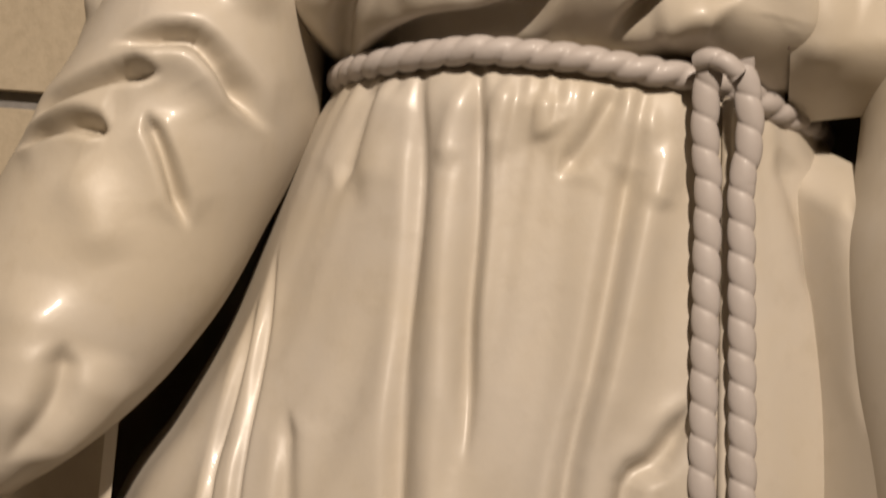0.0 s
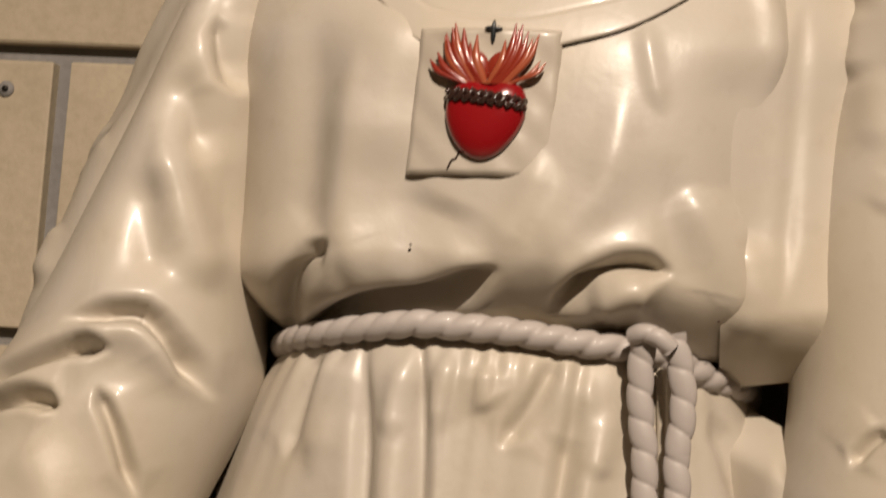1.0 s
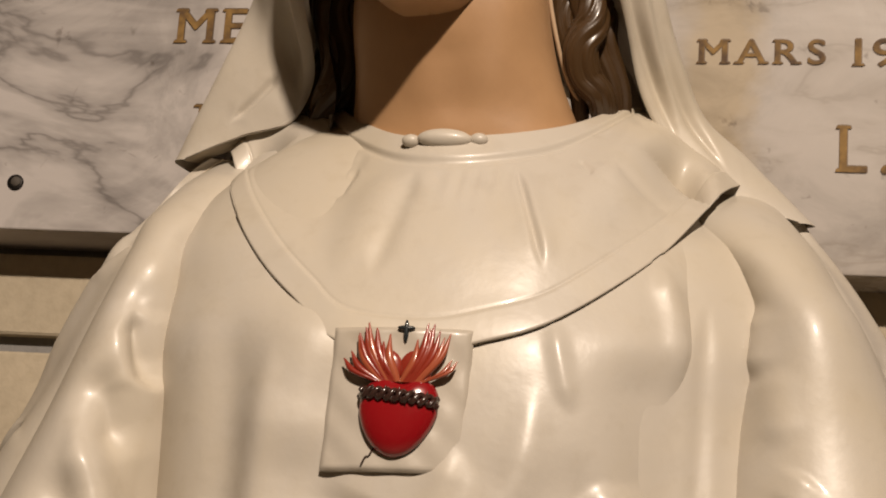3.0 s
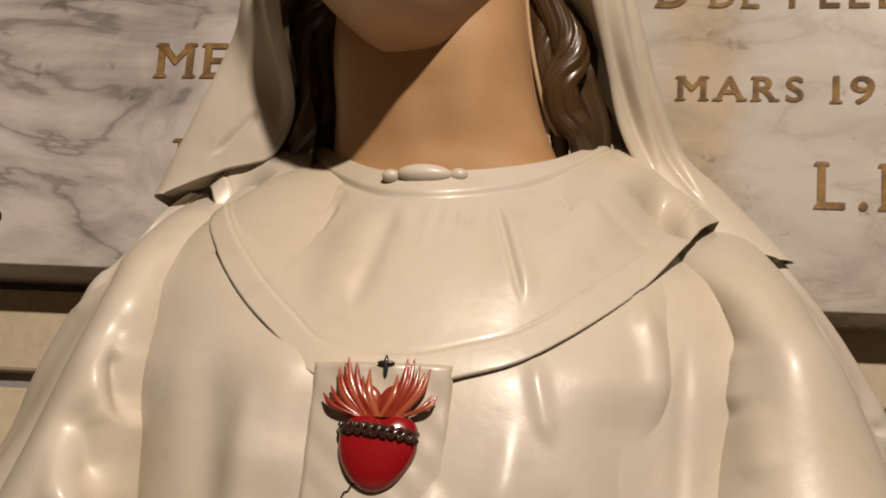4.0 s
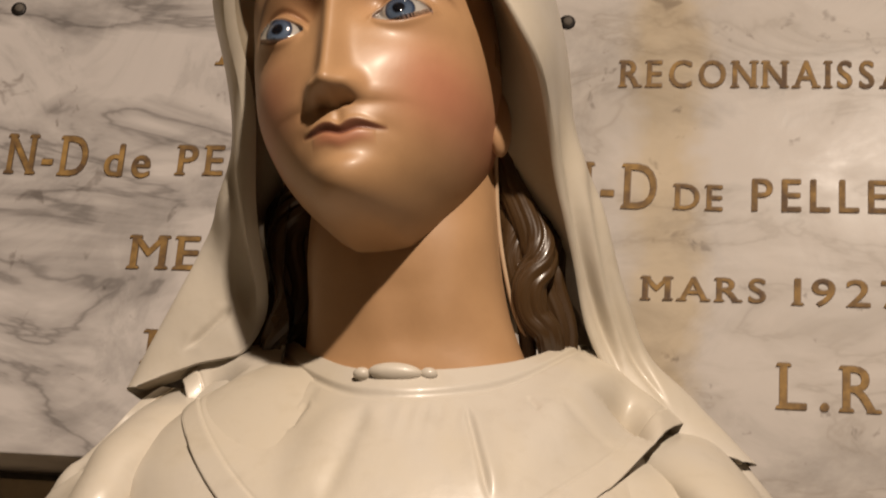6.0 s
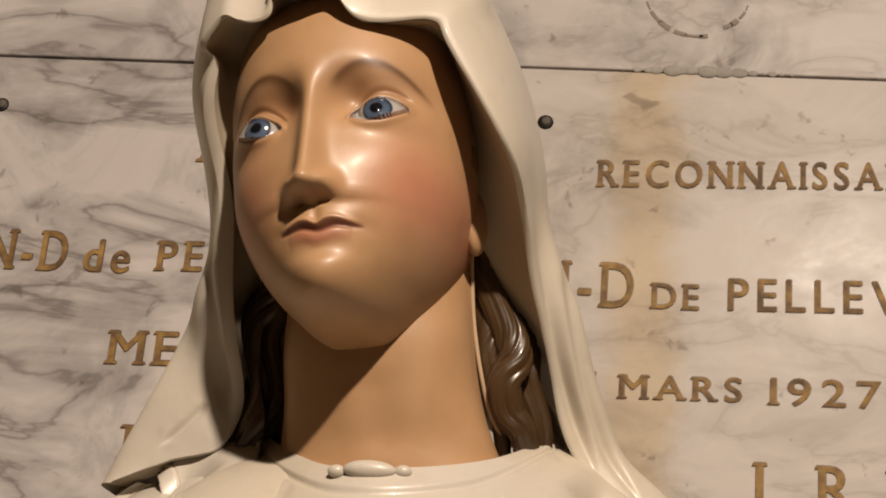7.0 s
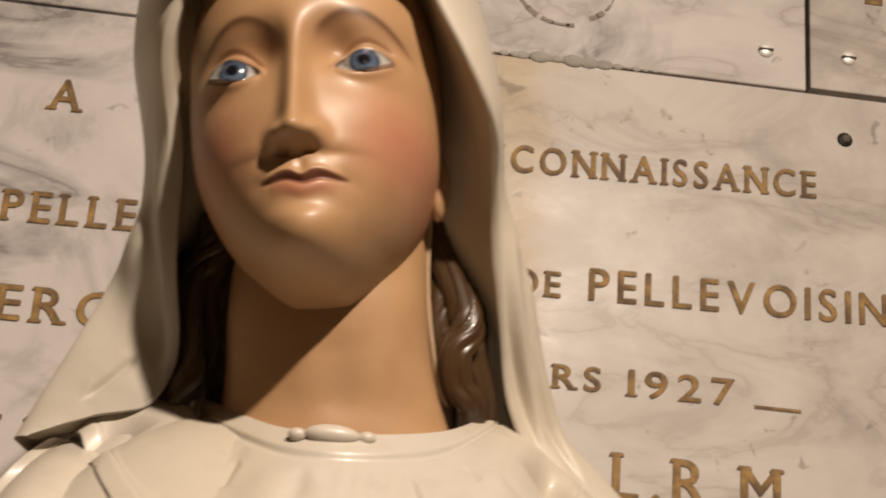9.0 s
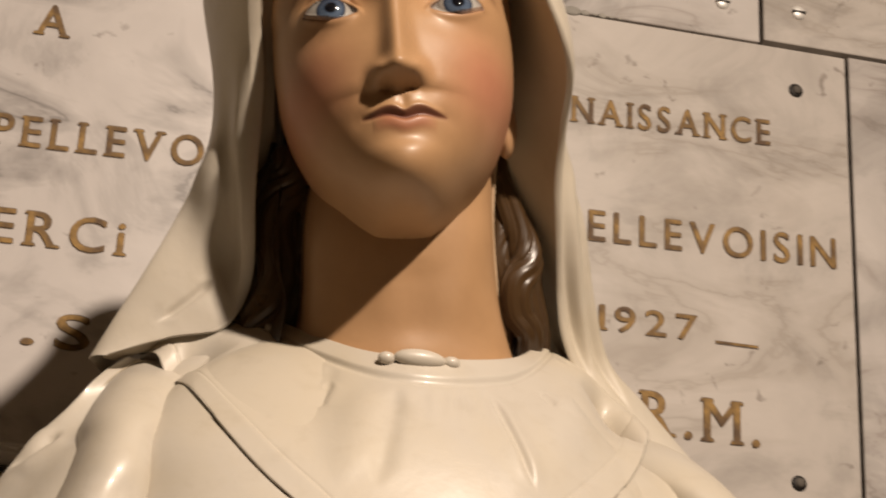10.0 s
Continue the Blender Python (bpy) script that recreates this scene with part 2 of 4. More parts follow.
def lettering(parent, words, x0, x1, z0, z1, lean=0.0, serif=True):
    """Gilded letters that look cut: worn gold over a dark copy that stands for the shaded cut edge."""
    line, wide = letter_outlines(words, serif)
    kx, kz = (x1 - x0) / wide, z1 - z0
    rnd = random.Random(words)
    for name, mat, y, moves in (("letter_edge_shade", M_CUT_SHADE, FACE_Y - 0.0005, ((0.0010, 0.0004), (-0.0007, -0.0005), (0.0003, 0.0009))), ("letter_gilding", M_GOLD, FACE_Y - 0.0010, ((0.0003, 0.0), (-0.0004, 0.0)))):
        bm = bmesh.new()
        for n, (dx, dz) in enumerate(moves):
            level = y - 0.00008 * n
            for char, pts, faces, cx, cw in line:
                made = [bm.verts.new((x0 + p[0] * kx + dx, level, z0 + p[1] * kz + dz + lean * p[0] * kx)) for p in pts]
                for f in faces:
                    bm.faces.new([made[k] for k in f])
                marks = SERIFS.get(char, "") if serif else ""
                for side, end in zip(marks[::2], marks[1::2]):
                    mid = {"l": cx + 0.07, "m": cx + cw / 2, "r": cx + cw - 0.07}[side]
                    zc = 0.965 if end == "+" else 0.035
                    if char in "id" and end == "+":
                        continue
                    quad = [(mid - 0.16, zc - 0.032), (mid + 0.16, zc - 0.032), (mid + 0.14, zc + 0.032), (mid - 0.14, zc + 0.032)]
                    bm.faces.new([bm.verts.new((x0 + px * kx + dx, level - 0.00003, z0 + pz * kz + dz + lean * px * kx)) for px, pz in quad])
        grown = bmesh.ops.extrude_face_region(bm, geom=bm.faces[:])
        for v in grown["geom"]:
            if isinstance(v, bmesh.types.BMVert):
                v.co.y += 0.0009
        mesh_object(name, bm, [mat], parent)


def plaque(label, x0, x1, z0, z1, mat, front=FACE_Y):
    ob = slab("marble_plaque", (x0, front, z0), (x1, WALL_Y + 0.012, z1), mat, 0.0012)
    return tagged(ob, label, "plaque", group="marble plaques on the wall")


def disc_bm(x, y, z, r, deep, n=20):
    bm = bmesh.new()
    bmesh.ops.create_cone(bm, cap_ends=True, segments=n, radius1=r, radius2=r * 0.8, depth=deep, matrix=Matrix.Translation((x, y, z)) @ Matrix.Rotation(radians(90), 4, "X"))
    return bm


def hole(parent, x, z):
    """A drilled fixing hole with a sunken dark peg."""
    bm = disc_bm(x, FACE_Y - 0.0004, z, 0.0062, 0.0012)
    mesh_object("fixing_hole", bm, [M_HOLE], parent, True)
    mesh_object("peg", disc_bm(x + 0.0006, FACE_Y - 0.0014, z + 0.0005, 0.0038, 0.0012), [M_GROUT], parent, True)


def screw(parent, x, z):
    bm = bmesh.new()
    bmesh.ops.create_uvsphere(bm, u_segments=16, v_segments=8, radius=0.0062, matrix=Matrix.Translation((x, FACE_Y, z)) @ Matrix.Diagonal((1, 0.4, 1, 1)))
    head = mesh_object("screw_head", bm, [M_STEEL], parent, True)
    slab("slot", (x - 0.0055, FACE_Y - 0.0031, z - 0.0007), (x + 0.0055, FACE_Y - 0.0018, z + 0.0007), M_HOLE, 0, head)


left = plaque("grey veined white marble plaque with gilded thanks lettering", -0.387, 0.008, 1.655, 2.0375, M_MARBLE_L)
lettering(left, "A", -0.203, -0.182, 1.955, 1.979)
lettering(left, "N-D", -0.348, -0.290, 1.862, 1.893)
lettering(left, "de", -0.276, -0.243, 1.863, 1.888)
lettering(left, "PELLEVOiSiN", -0.222, -0.012, 1.866, 1.889, 0.03)
lettering(left, "MERCi", -0.247, -0.125, 1.793, 1.818, 0.02)
lettering(left, "L.", -0.226, -0.176, 1.724, 1.748)
lettering(left, "S.", -0.162, -0.120, 1.724, 1.748)
for x, z in ((-0.360, 1.996), (-0.351, 1.688), (-0.028, 1.996), (-0.03, 1.688)):
    hole(left, x, z)

right = plaque("polished white marble plaque with gilded thanks lettering", 0.010, 0.4165, 1.6445, 2.0440, M_MARBLE_R)
lettering(right, "RECONNAISSANCE", 0.092, 0.351, 1.948, 1.969, 0.033)
lettering(right, "N-D", 0.052, 0.120, 1.854, 1.888)
lettering(right, "DE", 0.134, 0.166, 1.855, 1.874)
lettering(right, "PELLEVOISIN", 0.187, 0.402, 1.856, 1.880, 0.026, False)
lettering(right, "15", 0.070, 0.098, 1.787, 1.805)
lettering(right, "MARS", 0.114, 0.197, 1.787, 1.804, 0.02)
lettering(right, "1927", 0.217, 0.291, 1.788, 1.807, 0.015)
lettering(right, "L.R.M.", 0.208, 0.338, 1.714, 1.746)
# dash in gold, with a dark rim for the shade of its cut
for name, mat, y, g in (("letter_edge_shade", M_CUT_SHADE, FACE_Y - 0.0006, 0.0006), ("letter_gilding", M_GOLD, FACE_Y - 0.001, 0.0)):
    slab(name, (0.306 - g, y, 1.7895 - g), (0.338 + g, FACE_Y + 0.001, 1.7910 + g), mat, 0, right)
for x, z in ((0.051, 1.999), (0.374, 2.008), (0.055, 1.690), (0.368, 1.691)):
    hole(right, x, z)

upper = plaque("pale marble plaque with chipped lower edge and a worn mark", -0.052, 0.3450, 2.0455, 2.36, M_MARBLE_T)
screw(upper, 0.314, 2.076)
upper_right = plaque("pale marble plaque held by bright steel screws", 0.3485, 0.80, 2.0485, 2.36, M_MARBLE_R)
screw(upper_right, 0.378, 2.078)
for x in (0.392, 0.412, 0.432):
    slab("letter_bar", (x, FACE_Y - 0.0008, 2.1285), (x + 0.014, FACE_Y + 0.001, 2.146), M_GOLD, 0.0, upper_right)
plaque("grey veined marble plaque above its neighbour", -0.387, -0.0545, 2.0395, 2.36, M_MARBLE_L)
far_right = plaque("white marble plaque at the end of the row", 0.4195, 0.80, 1.6445, 2.0455, M_MARBLE_T)
lettering(far_right, "A", 0.452, 0.470, 1.885, 1.905)


M_WORN = material("worn_brown_mark", (0.21, 0.165, 0.13), 0.7)[0]


def worn_arc(parent, x0, z0, r, a0, a1, width):
    """A curved engraved mark that has lost its gilding."""
    bm = bmesh.new()
    rows = []
    for k in range(19):
        a = radians(a0 + (a1 - a0) * k / 18)
        w = width * (0.4 + 0.6 * abs(math.sin(k * 1.7 + a0)))
        rows.append([bm.verts.new((x0 + (r + s * w) * math.cos(a), FACE_Y - 0.0006, z0 + (r + s * w) * math.sin(a))) for s in (-0.5, 0.5)])
    for p, q in zip(rows, rows[1:]):
        bm.faces.new((p[0], p[1], q[1], q[0]))
    bmesh.ops.recalc_face_normals(bm, faces=bm.faces[:])
    mesh_object("worn_mark", bm, [M_WORN], parent)


for a0, a1, w in ((196, 207, 0.0016), (209, 226, 0.0034), (225, 239, 0.0052), (244, 258, 0.0040), (257, 276, 0.0026), (272, 281, 0.0040)):
    worn_arc(upper, 0.160, 2.116, 0.040, a0, a1, w)
for a0, a1, w in ((292, 306, 0.0042), (304, 316, 0.0052), (320, 333, 0.0026), (336, 345, 0.0014)):
    worn_arc(upper, 0.168, 2.112, 0.030, a0, a1, w)
for x0, x1 in ((0.1915, 0.2215), (0.2555, 0.2835)):
    slab("letter_bar", (x0, FACE_Y - 0.0008, 2.1300), (x1, FACE_Y + 0.001, 2.1320), M_GOLD, 0.0, upper)

plug = mesh_object("wall_plug", disc_bm(-0.4245, WALL_Y - 0.0005, 1.5570, 0.0065, 0.003), [M_JOINT], None, True)
tagged(plug, "grey plastic plug sunk in the cream stone", "wall plug")
mesh_object("screw_hole", disc_bm(-0.4245, WALL_Y - 0.0022, 1.5570, 0.0026, 0.002), [M_HOLE], plug, True)

# mortar crumbs squeezed out along the upper joint
bm = bmesh.new()
rnd = random.Random(4)
for k in range(16):
    x = 0.118 + 0.112 * k / 15 + rnd.uniform(-0.003, 0.003)
    s = rnd.uniform(0.35, 1.0) * (1.0 if k < 11 else 0.5)
    bmesh.ops.create_icosphere(bm, subdivisions=2, radius=0.0074 * s, matrix=Matrix.Translation((x, FACE_Y, 2.046)) @ Matrix.Diagonal((1.25, 0.22, 0.75, 1)))
tagged(mesh_object("mortar_crumbs", bm, [rough_stone("pale_mortar", (0.36, 0.33, 0.29), (0.28, 0.26, 0.23), 40)], None, True), "grey lumps of mortar along the joint of the plaques", "mortar", kind="stuff")


# ---- drapery folds: width mm, height mm, then points in x and z ----
BODICE_FOLDS = (
    (7.5, 5, (-0.061, 1.501), (-0.063, 1.455), (-0.063, 1.419), (-0.049, 1.393)),
    (10, -3.2, (-0.086, 1.529), (-0.082, 1.478), (-0.080, 1.435), (-0.082, 1.404)),
    (7, -12, (-0.089, 1.376), (-0.052, 1.388), (-0.019, 1.394), (0.006, 1.406)),
    (7.5, 4.5, (0.052, 1.488), (0.046, 1.444), (0.032, 1.425), (0.012, 1.401)),
    (6, 3, (0.020, 1.457), (0.013, 1.430), (-0.000, 1.408)),
    (6.5, -13, (0.022, 1.389), (0.045, 1.404), (0.058, 1.409), (0.076, 1.408)),
    (7, 5, (0.040, 1.394), (0.054, 1.400), (0.071, 1.403)),
    (7.5, 5, (0.078, 1.445), (0.083, 1.434), (0.096, 1.412), (0.100, 1.400), (0.093, 1.385)),
    (8, -1.5, (0.062, 1.459), (0.075, 1.422), (0.085, 1.393)),
    (4, 3.8, (0.099, 1.546), (0.105, 1.529), (0.109, 1.510), (0.110, 1.482)),
    (3, 2.2, (0.056, 1.514), (0.061, 1.491), (0.067, 1.470)),
    (7.5, -8, (-0.098, 1.375), (-0.085, 1.397), (-0.066, 1.414)),
    (14, 3.4, (-0.051, 1.525), (-0.047, 1.480), (-0.046, 1.437)),
    (12, -3, (0.093, 1.506), (0.098, 1.465), (0.105, 1.424)),
    (9, -2.6, (-0.036, 1.500), (-0.036, 1.450), (-0.040, 1.410)),
    (12, -2.5, (-0.017, 1.434), (-0.023, 1.417), (-0.034, 1.397)),
)
CAPE_FOLDS = (
    (3, -1.4, (-0.055, 1.588), (-0.066, 1.578), (-0.076, 1.566)),
    (7, 1.8, (-0.023, 1.585), (-0.031, 1.558), (-0.038, 1.524)),
    (7, -1.2, (-0.010, 1.585), (-0.016, 1.558), (-0.023, 1.527)),
    (2.6, -1.6, (0.034, 1.588), (0.042, 1.563), (0.051, 1.534)),
    (4, 1.4, (0.037, 1.589), (0.045, 1.563), (0.055, 1.536)),
    (2.5, -1, (0.061, 1.596), (0.065, 1.591), (0.068, 1.586)),
    (4, 1.1, (0.068, 1.595), (0.078, 1.583), (0.091, 1.565)),
    (3, -1.1, (-0.039, 1.588), (-0.043, 1.578), (-0.046, 1.570)),
    (4, -0.9, (0.077, 1.597), (0.090, 1.583), (0.103, 1.573)),
)
SKIRT_FOLDS = (
    (7, -5, (-0.056, 1.391), (-0.047, 1.321), (-0.046, 1.264), (-0.042, 1.200), (-0.036, 1.129)),
    (6, 5, (-0.039, 1.387), (-0.034, 1.288), (-0.028, 1.202), (-0.022, 1.130)),
    (6, -5, (-0.030, 1.393), (-0.022, 1.323), (-0.021, 1.266), (-0.016, 1.215)),
    (4, 3, (-0.022, 1.366), (-0.018, 1.312), (-0.014, 1.244)),
    (7, -6, (0.041, 1.392), (0.035, 1.316), (0.030, 1.262), (0.023, 1.208), (0.029, 1.137)),
    (7.5, 5, (0.051, 1.373), (0.042, 1.305), (0.037, 1.258), (0.030, 1.215)),
    (7, -7, (0.071, 1.253), (0.058, 1.227), (0.046, 1.210), (0.052, 1.140)),
    (3.5, -4, (-0.115, 1.299), (-0.113, 1.246), (-0.113, 1.193), (-0.106, 1.120)),
    (3.5, -4, (-0.120, 1.275), (-0.124, 1.233), (-0.127, 1.191), (-0.120, 1.118)),
    (6, -3, (-0.095, 1.232), (-0.092, 1.213), (-0.090, 1.195), (-0.083, 1.122)),
    (7, -3.5, (-0.074, 1.372), (-0.080, 1.348), (-0.085, 1.320)),
    (6, 3, (-0.065, 1.372), (-0.069, 1.347), (-0.071, 1.312)),
    (6, -3.5, (0.031, 1.374), (0.021, 1.351), (0.008, 1.332)),
    (5, 3, (-0.000, 1.367), (0.001, 1.356), (0.006, 1.347)),
    (4, 2.6, (-0.032, 1.370), (-0.036, 1.349), (-0.036, 1.331)),
    (4, 2.6, (-0.016, 1.371), (-0.016, 1.355), (-0.018, 1.334)),
    (4, 2.6, (0.044, 1.366), (0.037, 1.347), (0.034, 1.331)),
    (4, 2.6, (0.052, 1.355), (0.050, 1.335), (0.046, 1.321)),
    (7, -3.5, (0.091, 1.356), (0.104, 1.326), (0.114, 1.287)),
    (6, -3, (0.106, 1.357), (0.117, 1.327), (0.126, 1.288)),
)
SLEEVE_FOLDS = (
    (6, -12, (-0.180, 1.372), (-0.156, 1.377), (-0.142, 1.376), (-0.128, 1.361), (-0.116, 1.343)),
    (6, 5, (-0.172, 1.362), (-0.153, 1.368), (-0.139, 1.365), (-0.129, 1.349)),
    (5, -11, (-0.218, 1.338), (-0.196, 1.351), (-0.172, 1.361), (-0.152, 1.361)),
    (5, -10, (-0.224, 1.328), (-0.190, 1.339), (-0.171, 1.336)),
    (4, -6.5, (-0.159, 1.346), (-0.149, 1.328), (-0.139, 1.299)),
    (9, 2.5, (-0.190, 1.320), (-0.175, 1.305), (-0.166, 1.281)),
    (6.5, 6, (-0.150, 1.467), (-0.140, 1.436), (-0.130, 1.408), (-0.121, 1.387)),
    (9, -4.5, (-0.153, 1.443), (-0.147, 1.414), (-0.139, 1.388)),
    (9, -5, (-0.145, 1.496), (-0.128, 1.453), (-0.114, 1.423), (-0.103, 1.400)),
    (3, -4, (-0.103, 1.540), (-0.099, 1.520), (-0.096, 1.488)),
    (9, -4, (-0.137, 1.536), (-0.124, 1.507), (-0.117, 1.477)),
    (9, -3.5, (-0.150, 1.486), (-0.138, 1.469), (-0.123, 1.444)),
    (13, 5, (-0.192, 1.278), (-0.194, 1.241), (-0.200, 1.203)),
    (7, 5, (-0.162, 1.249), (-0.173, 1.220), (-0.193, 1.192)),
    (7, -5, (-0.179, 1.252), (-0.181, 1.228), (-0.196, 1.201)),
    (7, -5, (-0.133, 1.514), (-0.125, 1.494), (-0.119, 1.477)),
)
SLEEVE_R_FOLDS = (
    (4, -5, (0.162, 1.351), (0.155, 1.345), (0.148, 1.336)),
    (6, 2, (0.149, 1.504), (0.151, 1.482), (0.154, 1.463)),
    (6, 2, (0.164, 1.454), (0.160, 1.447), (0.156, 1.437)),
    (5, 4, (0.141, 1.532), (0.143, 1.512), (0.143, 1.495)),
)
CLOAK_FOLDS = (
    (4, -6, (-0.198, 1.470), (-0.210, 1.459), (-0.223, 1.449)),
    (4, -5, (-0.157, 1.566), (-0.169, 1.556), (-0.181, 1.546)),
    (6, 5, (-0.221, 1.426), (-0.223, 1.409), (-0.224, 1.390)),
    (6, -5, (0.148, 1.582), (0.172, 1.545), (0.199, 1.508)),
    (5, -5, (0.196, 1.519), (0.207, 1.506), (0.216, 1.504)),
)


# ---- the statue: forms drawn as sections and draperies, joined into one mesh ----
def spline(keys, n):
    """A smooth curve through rows of numbers, n samples."""
    k = np.array(keys, float)
    k = np.vstack([2 * k[0] - k[1], k, 2 * k[-1] - k[-2]])
    t = np.linspace(0, len(k) - 3 - 1e-9, n)
    i = t.astype(int)
    f = (t - i)[:, None]
    a, b, c, d = k[i], k[i + 1], k[i + 2], k[i + 3]
    return 0.5 * (2 * b + (c - a) * f + (2 * a - 5 * b + 4 * c - d) * f * f + (3 * b - a - 3 * c + d) * f ** 3)


def through_keys(keys, x):
    """Smooth value at x of rows (place, value...)."""
    s = spline(keys, 400)
    return np.stack([np.interp(x, s[:, 0], s[:, k]) for k in range(1, s.shape[1])], -1)


def ease(x, lo, hi):
    f = np.clip((x - lo) / (hi - lo), 0, 1)
    return f * f * (3 - 2 * f)


def normals_of(g, closed):
    du = np.roll(g, -1, 1) - np.roll(g, 1, 1) if closed else np.gradient(g, axis=1)
    n = np.cross(du, np.gradient(g, axis=0))
    return n / (np.linalg.norm(n, axis=-1, keepdims=True) + 1e-12)


def along(px, pz, line):
    """Distance from a drawn line in the front view, and the place along it from 0 to 1."""
    pts = spline(line, 14)
    seg = np.diff(pts, axis=0)
    best, place = np.full(px.shape, 9.0), np.zeros(px.shape)
    for k, (p, s) in enumerate(zip(pts, seg)):
        f = np.clip(((px - p[0]) * s[0] + (pz - p[1]) * s[1]) / (s @ s + 1e-12), 0, 1)
        d = np.hypot(px - p[0] - f * s[0], pz - p[1] - f * s[1])
        near = d < best
        best, place = np.where(near, d, best), np.where(near, (k + f) / len(seg), place)
    return best, place


def press(g, folds, closed=False, front=None):
    """Presses folds into a drapery: rows of (width in mm, height in mm, points of the fold in x and z)."""
    n = normals_of(g, closed)
    n = np.where(n[..., 1:2] > 0, -n, n)
    weight = ease(-n[..., 1], 0.02, 0.45)
    if front is not None:
        weight = weight * front
    lift = np.zeros(g.shape[:2])
    for w, h, *line in folds:
        d, place = along(g[..., 0], g[..., 2], line)
        reach = 0.3 if h > 0 or w >= 8 else 0.23
        taper = ease(place, 0.0, reach) * ease(1 - place, 0.0, reach)
        if w >= 8:
            lift += h / 800 * taper * np.exp(-0.5 * (d / (w / 1000 * 0.85)) ** 2)
        elif h < 0:
            q = d / (w / 1000 * 0.5 * (0.45 + 0.55 * taper))
            lift += h / 760 * taper * (np.exp(-0.5 * q ** 2) - 0.30 * np.exp(-0.5 * (q / 3.2) ** 2))
        else:
            q = d / (w / 1000 * 0.95 * (0.5 + 0.5 * taper))
            lift += h / 1100 * taper * np.exp(-0.5 * q ** 2)
    return g + n * (lift * weight)[..., None]


def ripple(g, size, waves=14, reach=(20, 90), seed=1):
    """Slow unevenness of work done by hand."""
    r = np.random.RandomState(seed)
    s = np.zeros(g.shape[:2])
    for _ in range(waves):
        k = r.normal(size=3)
        k *= r.uniform(*reach) / np.linalg.norm(k)
        s += np.sin(g @ k + r.uniform(0, 6.28)) / waves ** 0.5
    return g + normals_of(g, False) * (size * s)[..., None]


class Figure:
    def __init__(self):
        self.v, self.f, self.m, self.c, self.count = [], [], [], [], 0
        self.mats = []

    def add(self, g, mat, closed=False, paint=(0.6, 0.5, 0.4)):
        nv, nu = g.shape[:2]
        i = np.arange(nv * nu).reshape(nv, nu)
        j = np.hstack([i, i[:, :1]]) if closed else i
        q = np.stack([j[:-1, :-1], j[:-1, 1:], j[1:, 1:], j[1:, :-1]], -1).reshape(-1, 4)
        if mat not in self.mats:
            self.mats.append(mat)
        self.v.append(g.reshape(-1, 3))
        self.f.append(q + self.count)
        self.m.append(np.full(len(q), self.mats.index(mat)))
        self.c.append(np.broadcast_to(np.asarray(paint, float), (nv, nu, 3)).reshape(-1, 3))
        self.count += nv * nu

    def build(self, name):
        v, f, m, c = (np.concatenate(a) for a in (self.v, self.f, self.m, self.c))
        me = bpy.data.meshes.new(name)
        me.from_pydata(v.tolist(), [], f.tolist())
        for mat in self.mats:
            me.materials.append(mat)
        me.polygons.foreach_set("material_index", m.astype(np.int32))
        me.polygons.foreach_set("use_smooth", np.ones(len(f), bool))
        at = me.attributes.new("paint", "FLOAT_COLOR", "POINT")
        at.data.foreach_set("color", np.hstack([c, np.ones((len(c), 1))]).astype(np.float32).ravel())
        me.update()
        return new(name, me)


fig = Figure()
CY = 0.07
TORSO = ((1.34, 0.112, -0.030), (1.37, 0.120, -0.036), (1.40, 0.126, -0.045), (1.43, 0.126, -0.046), (1.47, 0.129, -0.047), (1.50, 0.133, -0.044),
         (1.525, 0.134, -0.033), (1.55, 0.136, -0.020), (1.575, 0.124, -0.004), (1.60, 0.100, 0.014), (1.62, 0.074, 0.036), (1.635, 0.05, 0.052))
BELT = ((-0.15, 1.368), (-0.11, 1.372), (-0.08, 1.3765), (-0.03, 1.3830), (0.01, 1.3820), (0.04, 1.3790), (0.065, 1.3790), (0.09, 1.3700), (0.107, 1.3660), (0.15, 1.364))


def torso_front(x, z, power=3.0):
    a, y = np.moveaxis(through_keys(TORSO, z), -1, 0)
    return CY - (CY - y) * np.clip(1 - np.abs(x / a) ** power, 0, 1) ** (1 / power)


def ring(theta, a, b, power=2.4):
    """Section round the body: theta 0 looks to the front."""
    s, c = np.sin(theta), np.cos(theta)
    k = (np.abs(s) ** power + np.abs(c) ** power) ** (-1 / power)
    return a * s * k, -b * c * k


def turn_angles(n):
    """Angles round the body, closer together in front."""
    u = np.linspace(-1, 1, n, endpoint=False)
    return np.pi * (0.55 * u + 0.45 * u ** 3)


# bodice, puffed over the cord
th = turn_angles(420)
v = np.linspace(0, 1, 260)[:, None]
x0, _ = ring(th, 0.124, 0.11, 3.0)
zb = np.interp(x0, *np.array(BELT).T) + 0.0015
z = zb + (1.632 - zb) * v
a, y = np.moveaxis(through_keys(TORSO, z), -1, 0)
tuck = 0.026 * (1 - np.sin(np.pi / 2 * np.clip(v / 0.115, 0, 1)))
bx, by = ring(th, a - tuck, CY - y - tuck, 3.0)
g = np.stack([bx, CY + by, z], -1)
g = press(ripple(g, 0.0007, seed=3), BODICE_FOLDS, True, ease(v, 0.0, 0.03))
fig.add(g, M_ROBE, True)

